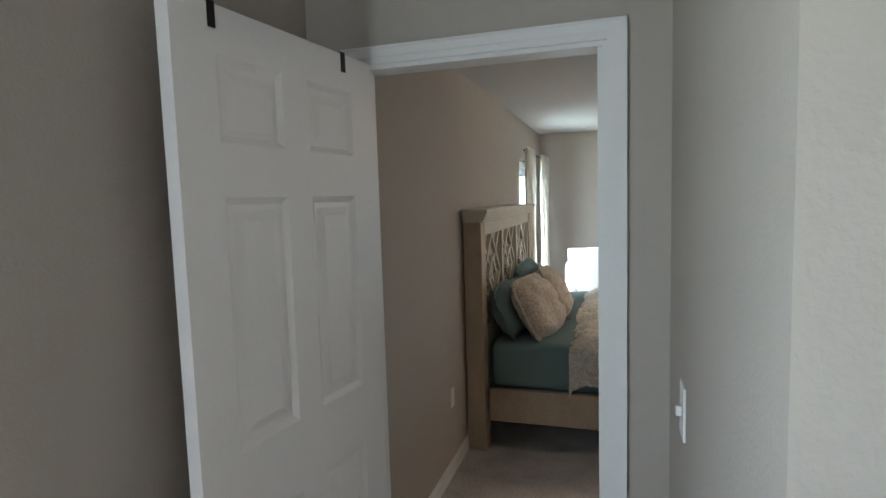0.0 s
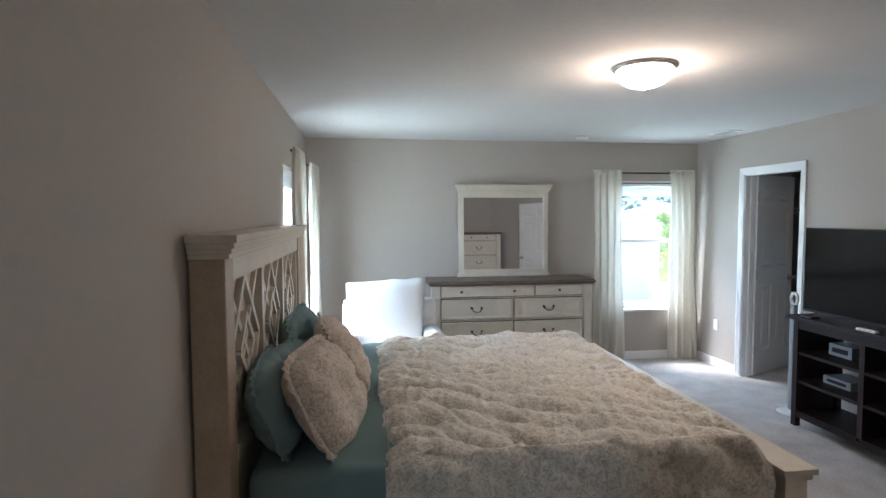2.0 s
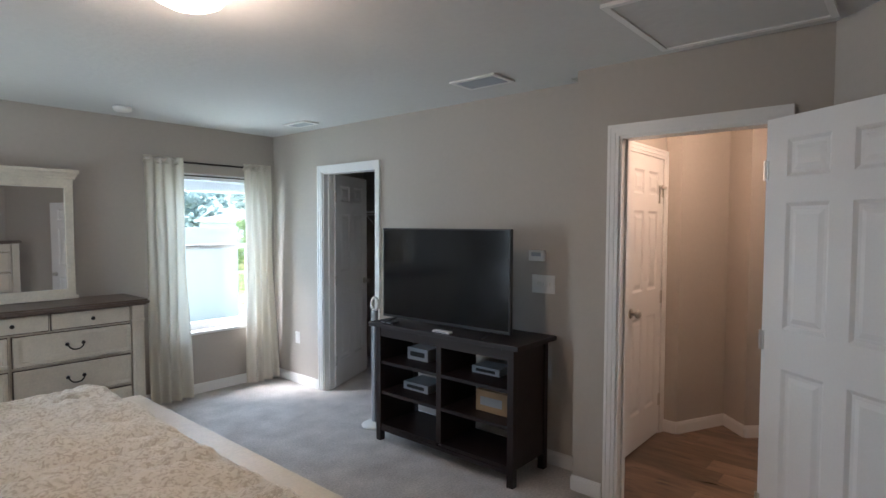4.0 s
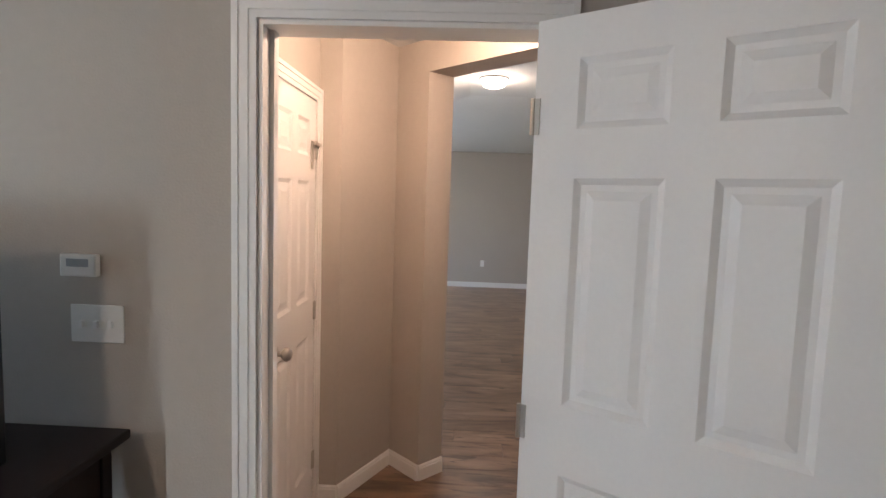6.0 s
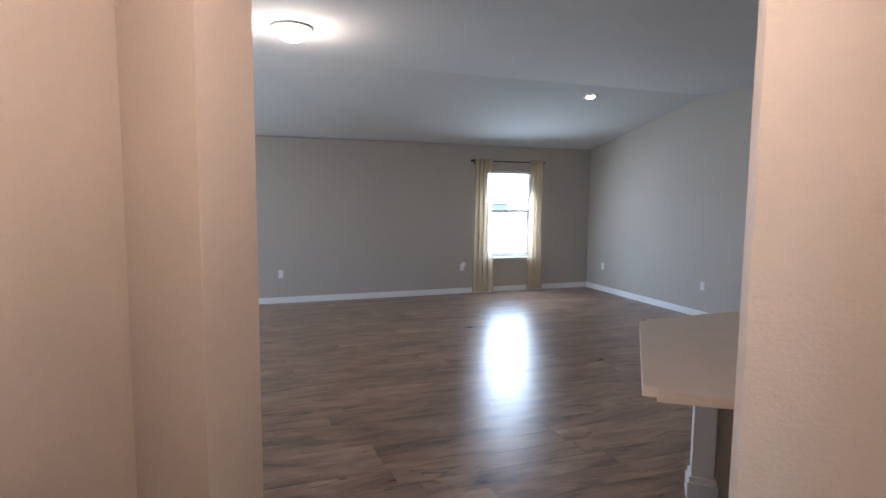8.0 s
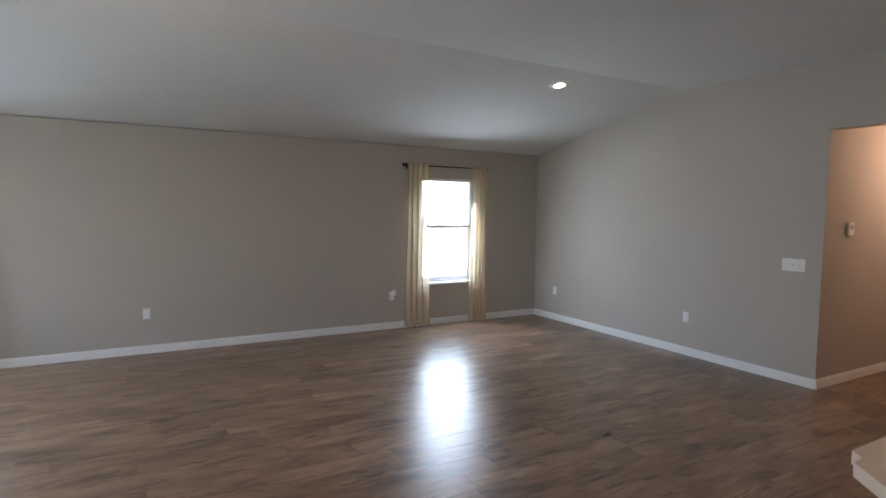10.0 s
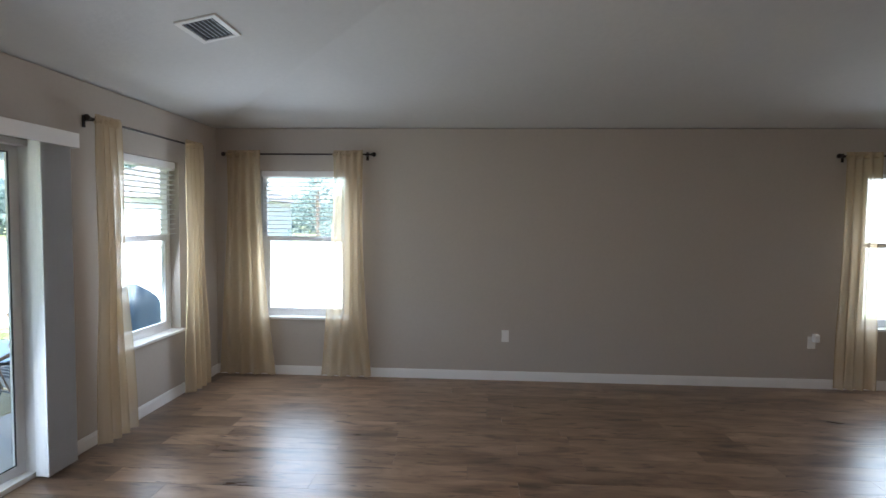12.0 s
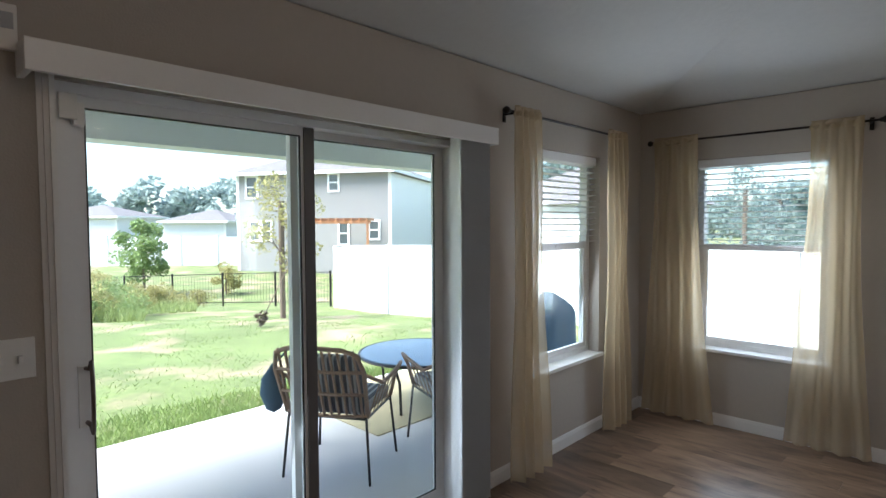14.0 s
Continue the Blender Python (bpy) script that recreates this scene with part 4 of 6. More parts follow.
for j in range(ny + 1):
    s = j / ny * 2.5 - 0.25
    row = []
    for i in range(nx + 1):
        x = 0.30 + 0.36 * i / nx
        y = min(max(s, -0.012), 1.972)
        over = max(0, -0.012 - s, s - 1.972)
        n_ = noise.noise(Vector((x * 5, s * 3, 2.0))) * 0.012
        row.append(bm.verts.new((x, y - (0.006 + n_ if s < 0 else 0) * (over > 0), 0.31 + n_ - over)))
    g.append(row)
for a, b in zip(g, g[1:]):
    for i in range(nx):
        bm.faces.new((a[i], a[i + 1], b[i + 1], b[i]))
bmesh.ops.recalc_face_normals(bm, faces=bm.faces[:])
part("folded_sheet", bm, M_TEAL, mat_, "folded-back teal flat sheet", smooth=True)


def comforter():
    t = thing("comforter", (-0.37, 3.26, 0.665), "cream floral comforter with ruched rows spread over the bed", "comforter")
    bm = bmesh.new()
    L, Wm = 1.54, 1.96
    nu, nv = 150, 190
    R = 0.07
    rows = []
    over = 0.32
    for j in range(nv + 1):
        s = -over + (Wm + 2 * over) * j / nv
        row = []
        for i in range(nu + 1):
            u = i / nu
            x = u * L
            if s < 0:
                k = min(-s, R * 1.57)
                y, z = -R * math.sin(k / R) * 0.8 - 0.01, -(R - R * math.cos(k / R)) - max(0, -s - R * 1.57)
                nrm = Vector((0, -1, 0.2))
            elif s > Wm:
                k = min(s - Wm, R * 1.57)
                y, z = Wm + R * math.sin(k / R) * 0.8 + 0.01, -(R - R * math.cos(k / R)) - max(0, s - Wm - R * 1.57)
                nrm = Vector((0, 1, 0.2))
            else:
                y, z = s, 0.0
                nrm = Vector((0, 0, 1))
            edge = min(1, u / 0.06) * 0.05
            end = max(0, (u - 0.93) / 0.07)
            z -= 0.10 * end * end
            z += 0.035 + edge + 0.018 * math.sin(max(0, min(1, s / Wm)) * math.pi)
            w = noise.noise(Vector((x * 2.2, s * 1.6, 0.3))) * 0.035
            w += noise.noise(Vector((x * 7 + 0.8 * s, s * 3.5, 4.0))) * 0.022
            fold = max(0, 1 - u / 0.35)
            w += fold * 0.012 * math.sin(s * 26 + 4 * noise.noise(Vector((x * 3, s * 2, 9)))) * (0.5 + noise.noise(Vector((s * 4, x * 2, 1))))
            q = (s * 0.95 + 0.42 * x) / 0.17 + 0.9 * noise.noise(Vector((x * 1.6, s * 2.2, 7)))
            w -= 0.042 * (1 - abs(math.sin(q * math.pi)) ** 0.6) * (0.4 + 1.2 * abs(noise.noise(Vector((x * 4, s * 5, 11))))) + 0.008 * noise.noise(Vector((x * 30, s * 26, 3)))
            w -= 0.030 * abs(noise.noise(Vector((x * 14 + 2 * noise.noise(Vector((x * 3, s * 3, 31))), s * 5, 21)))) - 0.006
            lx = 0.03 * noise.noise(Vector((s * 3, 0, 5))) * (1 - u)
            row.append(bm.verts.new(Vector((x + lx, y, z)) + nrm * w))
        rows.append(row)
    for a, b in zip(rows, rows[1:]):
        for i in range(nu):
            bm.faces.new((a[i], a[i + 1], b[i + 1], b[i]))
    part("quilted_cover", bm, M_DUVET, t, smooth=True)
    bm = bmesh.new()
    for i0 in (0,):
        prev = None
        for j in range(nv + 1):
            s = -over + (Wm + 2 * over) * j / nv
            y = min(max(s, -0.06), Wm + 0.06)
            z = -max(0, -s - 0.03, s - Wm - 0.03) + 0.015
            a, b = bm.verts.new((0.0, y, z)), bm.verts.new((0.02, y, z + 0.04))
            if prev:
                bm.faces.new((prev[0], a, b, prev[1]))
            prev = (a, b)
    part("hem", bm, M_DUVET, t, smooth=True)


comforter()


def pillow(name, at, turn, tilt, w, h, d, mat, label, flange=0.03, seed=0):
    """A stuffed pillow: w across, h tall, d thick, leaning by tilt, with a flat flange round the seam."""
    t = new(name)
    t.matrix_world = pose(*at, 0, 0, turn) @ pose(0, 0, 0, -tilt, 0, 0)
    tagged(t, label, "pillow", "pillows on the bed")
    bm = bmesh.new()
    nu, nv = 34, 26
    for side in (1, -1):
        g = []
        for j in range(nv + 1):
            row = []
            for i in range(nu + 1):
                a, b = i / nu * 2 - 1, j / nv * 2 - 1
                f = max(0, (1 - abs(a) ** 3.4)) ** 0.5 * max(0, (1 - abs(b) ** 3.4)) ** 0.5
                pinch = 1 - 0.07 * (a * a) * (1 - b * b) - 0.0
                x = a * w / 2 * (1 - 0.30 * b * b) ** 0.5
                z = b * h / 2 * pinch * (1 - 0.30 * a * a) ** 0.5
                y = side * d / 2 * f + 0.035 * f * noise.noise(Vector((a * 1.8 + seed, b * 1.8, side))) + 0.014 * f * noise.noise(Vector((a * 4 + seed, b * 6, side))) + 0.006 * noise.noise(Vector((a * 9 + seed, b * 9, side)))
                row.append(bm.verts.new((x, y, z + h / 2)))
            g.append(row)
        for q, r in zip(g, g[1:]):
            for i in range(nu):
                vs = (q[i], q[i + 1], r[i + 1], r[i])
                bm.faces.new(vs if side < 0 else vs[::-1])
    bmesh.ops.remove_doubles(bm, verts=bm.verts[:], dist=0.0008)
    part("cushion", bm, mat, t, smooth=True)
    bm = bmesh.new()
    n = 120
    ring = []
    for k in range(n):
        a = k / n * math.tau
        ca, sa = math.cos(a), math.sin(a)
        p = 0.36
        x = math.copysign(abs(ca) ** p, ca)
        z = math.copysign(abs(sa) ** p, sa)
        wv = 0.007 * math.sin(k * 1.1 + seed)
        ring.append([bm.verts.new(((w / 2 - 0.012 + o) * x, wv * (o > 0) + e, (h / 2 - 0.012 + o) * z + h / 2)) for o, e in ((0, 0.004), (flange, 0.002), (flange, -0.002), (0, -0.004))])
    for k in range(n):
        q, r = ring[k], ring[(k + 1) % n]
        for i in range(3):
            bm.faces.new((q[i], q[i + 1], r[i + 1], r[i]))
    part("flange", bm, mat, t, smooth=True)


pillow("pillow", (-0.74, 3.62, 0.70), 92, 22, 0.66, 0.36, 0.17, M_TEAL, "rumpled teal cotton pillow leaning on the cream headboard", 0.02, 1)
pillow("pillow", (-0.64, 3.84, 0.73), 78, 38, 0.60, 0.36, 0.15, M_TEAL, "rumpled teal cotton pillow leaning on another teal pillow", 0.02, 6)
pillow("pillow", (-0.72, 4.50, 0.71), 88, 18, 0.74, 0.40, 0.16, M_TEAL, "rumpled teal cotton pillow leaning on the cream headboard", 0.02, 2)
pillow("pillow", (-0.50, 3.60, 0.69), 80, 28, 0.62, 0.43, 0.20, M_SHAM, "cream floral sham leaning on the teal pillows", 0.03, 3)
pillow("pillow", (-0.46, 4.26, 0.70), 98, 30, 0.62, 0.43, 0.19, M_SHAM, "cream floral sham leaning on the teal pillows", 0.03, 4)


def bail_pull(parent, x, y, z, w=0.10):
    bm = bmesh.new()
    pts = [(x - w / 2, y - 0.012, z), (x - w / 2 + 0.008, y - 0.02, z - 0.018), (x - w / 4, y - 0.024, z - 0.034), (x, y - 0.024, z - 0.038), (x + w / 4, y - 0.024, z - 0.034), (x + w / 2 - 0.008, y - 0.02, z - 0.018), (x + w / 2, y - 0.012, z)]
    tube(bm, pts, 0.005, 6)
    for s in (-1, 1):
        cyl(bm, (x + s * w / 2, y, z), (x + s * w / 2, y - 0.016, z), 0.014, 0.008, 10)
    part("pull", bm, M_IRON, parent, "dark iron bail pull", smooth=True)


def knob_pull(parent, x, y, z):
    bm = bmesh.new()
    cyl(bm, (x, y, z), (x, y - 0.018, z), 0.006, seg=8)
    bmesh.ops.create_uvsphere(bm, u_segments=12, v_segments=8, radius=0.014, matrix=Matrix.Translation((x, y - 0.024, z)))
    part("knob", bm, M_IRON, parent, "dark iron knob", smooth=True)


def drawer(parent, x0, x1, z0, z1, y, pulls, frame=True):
    bm = bmesh.new()
    box(bm, x0 - 0.006, x1 + 0.006, y - 0.004, y + 0.004, z0 - 0.006, z1 + 0.006)
    part("reveal", bm, M_BROWNTOP, parent, "dark brown glazed gap")
    bm = bmesh.new()
    box(bm, x0, x1, y - 0.018, y - 0.0045, z0, z1, 0.003)
    if frame:
        f = 0.028
        box(bm, x0, x1, y - 0.027, y - 0.018, z0, z0 + f, 0.002)
        box(bm, x0, x1, y - 0.027, y - 0.018, z1 - f, z1, 0.002)
        box(bm, x0, x0 + f, y - 0.027, y - 0.018, z0 + f, z1 - f, 0.002)
        box(bm, x1 - f, x1, y - 0.027, y - 0.018, z0 + f, z1 - f, 0.002)
    d = part("drawer", bm, M_CREAM, parent)
    for kind, x in pulls:
        (bail_pull if kind == "bail" else knob_pull)(d, x, y - 0.018, (z0 + z1) / 2 + (0.012 if kind == "bail" else 0))
    return d


def dresser_body(t, w, d, h, cols, label_top):
    """Case with corner posts and a thick top; the front faces local -y at y=0, the back at y=d."""
    bm = bmesh.new()
    box(bm, 0.05, w - 0.05, 0.02, d - 0.01, 0.10, h - 0.04)
    part("case", bm, M_CREAM, t)
    for x in (0.0, w - 0.085):
        bm = bmesh.new()
        box(bm, x, x + 0.085, -0.01, 0.08, 0.0, h - 0.17, 0.004)
        box(bm, x - 0.006, x + 0.091, -0.018, 0.085, 0.0, 0.12, 0.004)
        box(bm, x - 0.006, x + 0.091, -0.018, 0.085, h - 0.175, h - 0.155, 0.003)
        box(bm, x, x + 0.085, -0.012, 0.08, h - 0.155, h - 0.04, 0.003)
        box(bm, x + 0.02, x + 0.065, -0.016, -0.010, 0.18, h - 0.22, 0.002)
        part("corner_post", bm, M_CREAM, t)
        bm = bmesh.new()
        box(bm, x + 0.01, x + 0.075, d - 0.08, d - 0.01, 0.0, 0.12)
        part("leg", bm, M_CREAM, t)
    bm = bmesh.new()
    box(bm, 0.085, w - 0.085, 0.0, 0.03, 0.06, 0.115, 0.003)
    part("plinth", bm, M_CREAM, t)
    bm = bmesh.new()
    box(bm, -0.02, w + 0.02, -0.035, d, h - 0.012, h, 0.004)
    box(bm, -0.03, w + 0.03, -0.045, d, h - 0.034, h - 0.012, 0.006)
    box(bm, -0.012, w + 0.012, -0.025, d, h - 0.044, h - 0.034)
    part("top", bm, M_BROWNTOP, t, label_top)


def dresser():
    w, d, h = 1.66, 0.45, 0.985
    t = thing("dresser", (0.20, 6.62, 0), "antique cream dresser with a brown wood top and iron pulls", "dresser")
    dresser_body(t, w, d, h, 2, "weathered brown wood top")
    xa, xb, xc, xd = 0.10, w / 2 - 0.015, w / 2 + 0.015, w - 0.10
    y = 0.018
    t3 = [(xa, 0.745, [("knob", xa + 0.15), ("knob", 0.60)]), ]
    drawer(t, 0.10, 1.045, 0.825, 0.935, y, [("knob", 0.30), ("knob", 0.84)], False)
    drawer(t, 1.065, w - 0.10, 0.825, 0.935, y, [("knob", 1.31)], False)
    for z0, z1 in ((0.60, 0.80), (0.36, 0.57), (0.13, 0.33)):
        drawer(t, xa, xb, z0, z1, y, [("bail", (xa + xb) / 2)])
        drawer(t, xc, xd, z0, z1, y, [("bail", (xc + xd) / 2)])


dresser()


def dresser_mirror():
    t = thing("mirror", (0.51, 7.03, 0.987), "cream framed dresser mirror with a crown, standing on the dresser", "mirror")
    t.matrix_world = pose(0.51, 7.03, 0.987, -1, 0, 0)
    w, h = 1.04, 0.975
    bm = bmesh.new()
    box(bm, 0.03, 0.085, -0.035, 0, 0.0, h - 0.07, 0.003)
    box(bm, w - 0.085, w - 0.03, -0.035, 0, 0.0, h - 0.07, 0.003)
    box(bm, 0.085, w - 0.085, -0.035, 0, 0.0, 0.075, 0.003)
    box(bm, 0.085, w - 0.085, -0.035, 0, h - 0.135, h - 0.07, 0.003)
    part("frame", bm, M_CREAM, t)
    bm = bmesh.new()
    for z0, z1, o in ((h - 0.07, h - 0.05, 0.018), (h - 0.05, h - 0.025, 0.006), (h - 0.025, h, -0.006)):
        box(bm, o, w - o, -0.035 - (0.03 - o), 0, z0, z1, 0.003)
    part("crown", bm, M_CREAM, t)
    bm = bmesh.new()
    box(bm, 0.015, w - 0.015, -0.045, 0, -0.0, 0.028, 0.003)
    part("base_rail", bm, M_CREAM, t)
    bm = bmesh.new()
    box(bm, 0.08, w - 0.08, -0.020, -0.012, 0.07, h - 0.13)
    part("mirror_glass", bm, M_MIRROR, t, "clear silvered mirror glass")


dresser_mirror()


def chest():
    w, d, h = 0.86, 0.44, 1.485
    t = thing("chest_of_drawers", (2.21, 2.085, 0), "tall antique cream chest of drawers with brown top and iron pulls", "chest of drawers", turn=180)
    dresser_body(t, w, d, h, 1, "weathered brown wood top")
    drawer(t, 0.10, w - 0.10, h - 0.16, h - 0.05, 0.018, [("knob", 0.27), ("knob", w - 0.27)], False)
    z = h - 0.18
    for k in range(4):
        drawer(t, 0.10, w - 0.10, z - 0.265, z, 0.018, [("bail", w / 2)])
        z -= 0.29


chest()


def armchair():
    t = thing("armchair", (-0.68, 5.55, 0), "white slipcovered armchair with a loose back cushion", "armchair")
    bm = bmesh.new()
    box(bm, 0.13, 0.77, 0.0, 0.80, 0.02, 0.32, 0.03)
    part("base", bm, M_SLIP, t, smooth=True)
    bm = bmesh.new()
    box(bm, 0.135, 0.765, -0.04, 0.62, 0.325, 0.47, 0.055)
    part("seat_cushion", bm, M_SLIP, t, smooth=True)
    for x in (0.0, 0.75):
        bm = bmesh.new()
        box(bm, x, x + 0.16, 0.0, 0.80, 0.02, 0.56, 0.04)
        cyl(bm, (x + 0.08, -0.01, 0.55), (x + 0.08, 0.78, 0.55), 0.095, seg=20)
        part("arm", bm, M_SLIP, t, smooth=True)
    bm = bmesh.new()
    box(bm, 0.03, 0.88, 0.66, 0.84, 0.02, 0.88, 0.06)
    part("back", bm, M_SLIP, t, smooth=True)
    bm = bmesh.new()
    nu = 20
    for side in (1, -1):
        g = []
        for j in range(nu + 1):
            row = []
            for i in range(nu + 1):
                a, b = i / nu * 2 - 1, j / nu * 2 - 1
                f = max(0, 1 - abs(a) ** 3) ** 0.5 * max(0, 1 - abs(b) ** 3) ** 0.5
                x = 0.42 + a * (0.335 + 0.02 * b) + 0.008 * noise.noise(Vector((a * 2, b * 2, 1)))
                z = 0.77 + b * 0.29 + 0.01 * noise.noise(Vector((a * 3, b * 3, 5))) + 0.02 * a * (b > 0)
                row.append(bm.verts.new((x, 0.60 + 0.12 * b * 0.4 + side * 0.11 * f, z)))
            g.append(row)
        for q, r in zip(g, g[1:]):
            for i in range(nu):
                vs = (q[i], q[i + 1], r[i + 1], r[i])
                bm.faces.new(vs if side < 0 else vs[::-1])
    bmesh.ops.remove_doubles(bm, verts=bm.verts[:], dist=0.001)
    part("back_cushion", bm, M_SLIP, t, smooth=True)
    for x in (0.06, 0.83):
        for y in (0.06, 0.76):
            bm = bmesh.new()
            cyl(bm, (x, y, 0), (x, y, 0.03), 0.02, 0.025)
            part("foot", bm, M_ESPRESSO, t)


armchair()


def tv_console():
    t = thing("tv_console", (2.84, 3.88, 0), "espresso wood television console with open shelves", "tv console")
    d, w, h = 0.40, 1.18, 0.86
    for x in (0.0, d - 0.045):
        for y in (0.0, w - 0.045):
            bm = bmesh.new()
            box(bm, x, x + 0.045, y, y + 0.045, 0, h - 0.03, 0.003)
            part("leg", bm, M_ESPRESSO, t)
    for y in (0.008, w - 0.026):
        bm = bmesh.new()
        box(bm, 0.045, d - 0.045, y, y + 0.018, 0.10, h - 0.03)
        part("side_panel", bm, M_ESPRESSO, t)
    bm = bmesh.new()
    box(bm, -0.035, d + 0.02, -0.05, w + 0.05, h - 0.03, h, 0.006)
    part("top", bm, M_ESPRESSO, t)
    bm = bmesh.new()
    box(bm, 0.01, d - 0.01, w / 2 - 0.02, w / 2 + 0.02, 0.12, h - 0.10)
    part("divider", bm, M_ESPRESSO, t)
    for z in (0.10, 0.34, 0.56):
        for y0, y1 in ((0.03, w / 2 - 0.02), (w / 2 + 0.02, w - 0.03)):
            bm = bmesh.new()
            box(bm, 0.012, d - 0.012, y0, y1, z, z + 0.022)
            part("shelf", bm, M_ESPRESSO, t)
    bm = bmesh.new()
    box(bm, 0.006, 0.026, 0.045, w - 0.045, h - 0.10, h - 0.03)
    part("apron", bm, M_ESPRESSO, t)
    bm = bmesh.new()
    box(bm, 0.006, 0.026, 0.045, w - 0.045, 0.075, 0.10)
    part("bottom_rail", bm, M_ESPRESSO, t)


tv_console()


def television():
    t = thing("television", (2.93, 4.525, 0.86), "flat black television switched off, standing on the console", "television")
    w, h = 1.112, 0.645
    bm = bmesh.new()
    box(bm, 0.0, 0.03, -w / 2, w / 2, 0.03, 0.03 + h, 0.004)
    box(bm, 0.03, 0.065, -0.35, 0.35, 0.08, 0.40, 0.01)
    part("casing", bm, M_BLACK, t)
    bm = bmesh.new()
    box(bm, -0.002, 0.0, -w / 2 + 0.01, w / 2 - 0.01, 0.05, 0.03 + h - 0.01)
    part("screen", bm, M_SCREEN, t, "glossy dark screen")
    for y in (-0.42, 0.42):
        bm = bmesh.new()
        tube(bm, [(-0.11, y, 0.006), (0.0, y, 0.03), (0.015, y, 0.05), (0.03, y, 0.03), (0.12, y, 0.006)], 0.006)
        part("foot", bm, M_BLACK, t)


television()

for (nm, lab, cat, mt, x0, x1, y0, y1, z0, z1) in (
    ("router", "pale grey router box on the console shelf", "router", M_GREYBOX, 3.02, 3.18, 4.72, 4.92, 0.582, 0.67),
    ("cable_box", "dark grey cable box on the console shelf", "cable box", M_GREYBOX, 3.00, 3.20, 4.70, 4.94, 0.362, 0.42),
    ("media_player", "grey media player on the console shelf", "media player", M_GREYBOX, 3.04, 3.20, 4.12, 4.34, 0.582, 0.63),
    ("cardboard_box", "small brown cardboard box on the console shelf", "box", M_CARD, 2.98, 3.18, 4.52, 4.60, 0.362, 0.50),
    ("cardboard_box", "small brown cardboard box on the console shelf", "box", M_CARD, 2.98, 3.18, 4.02, 4.26, 0.362, 0.50),
    ("remote_control", "white remote control lying on the console top", "remote control", M_WHITEPLASTIC, 2.82, 2.86, 4.36, 4.50, 0.861, 0.876),
    ("set_top_box", "small black set-top box on the console top", "set-top box", M_BLACK, 2.83, 2.90, 4.88, 5.02, 0.861, 0.876),
):
    b_ = thing(nm, ((x0 + x1) / 2, (y0 + y1) / 2, z0), lab, cat)
    bm = bmesh.new()
    box(bm, -(x1 - x0) / 2, (x1 - x0) / 2, -(y1 - y0) / 2, (y1 - y0) / 2, 0, z1 - z0, 0.004)
    part("body", bm, mt, b_)
    bm = bmesh.new()
    box(bm, -(x1 - x0) / 2 - 0.001, -(x1 - x0) / 2 + 0.002, -(y1 - y0) * 0.35, (y1 - y0) * 0.35, (z1 - z0) * 0.3, (z1 - z0) * 0.7)
    part("front_panel", bm, M_GREYBOX if mt is not M_GREYBOX else M_BLACK, b_)

fan = thing("tower_fan", (3.02, 5.27, 0), "slim white tower fan with a ring head beside the console", "fan")
bm = bmesh.new()
lathe(bm, [(0, 0), (0.10, 0), (0.105, 0.01), (0.08, 0.025), (0.025, 0.035), (0, 0.035)], 28)
part("base", bm, M_WHITEPLASTIC, fan, smooth=True)
bm = bmesh.new()
box(bm, -0.02, 0.02, -0.02, 0.02, 0.033, 0.90, 0.008)
part("column", bm, M_GREYBOX, fan, "silver grey column", smooth=True)
bm = bmesh.new()
ring = [(0.0, 0.033 * math.cos(k * math.tau / 24), 0.95 + 0.046 * math.sin(k * math.tau / 24)) for k in range(25)]
tube(bm, ring, 0.013, 10)
part("ring_head", bm, M_WHITEPLASTIC, fan, smooth=True)

flush_lamp((1.08, 4.12, CH), "lit frosted glass flush lamp with nickel rim on the bedroom ceiling")
flush_lamp((8.0, 2.55, HI), "lit frosted glass flush lamp with nickel rim, living room ceiling")
vent((3.04, 6.24, CH), 90, 0.30, 0.16, "white louvred air vent on the bedroom ceiling")
vent((2.90, 4.17, CH), 90, 0.34, 0.22, "white louvred air vent on the bedroom ceiling")
vent((9.47, 4.345, CH + (N + 0.05 - 4.345) * 0.2036 - 0.004), 0, 0.34, 0.24, "white framed dark vent on the sloping living room ceiling", tilt=-11.5)
sd = thing("smoke_detector", (1.77, 6.70, CH), "round white smoke detector on the ceiling", "smoke detector")
bm = bmesh.new()
lathe(bm, [(0, 0), (0.065, 0), (0.065, -0.018), (0.055, -0.032), (0, -0.034)], 24)
part("housing", bm, M_WHITEPLASTIC, sd, smooth=True)
ret = thing("attic_hatch", (2.62, 2.75, CH), "white square attic access panel in the bedroom ceiling", "hatch")
bm = bmesh.new()
box(bm, -0.33, 0.33, -0.33, 0.33, -0.010, 0, 0.003)
part("panel", bm, M_CEIL, ret)
bm = bmesh.new()
for a in ((-0.36, 0.36, -0.36, -0.33), (-0.36, 0.36, 0.33, 0.36), (-0.36, -0.33, -0.33, 0.33), (0.33, 0.36, -0.33, 0.33)):
    box(bm, *a, -0.016, 0, 0.002)
part("trim", bm, M_TRIM, ret)

can = thing("recessed_light", (9.60, -1.20, 0), "lit white recessed downlight in the sloping ceiling", "recessed light")
can.matrix_world = pose(9.43, -1.27, CH + (E + 0.05 - 9.43) * 0.2 - 0.003, 0, 11.3, 0)
bm = bmesh.new()
lathe(bm, [(0.055, -0.002), (0.075, -0.008), (0.095, -0.006), (0.098, 0.0)], 28)
part("trim_ring", bm, M_WHITEPLASTIC, can, smooth=True)
bm = bmesh.new()
lathe(bm, [(0.0, -0.003), (0.058, -0.003)], 24)
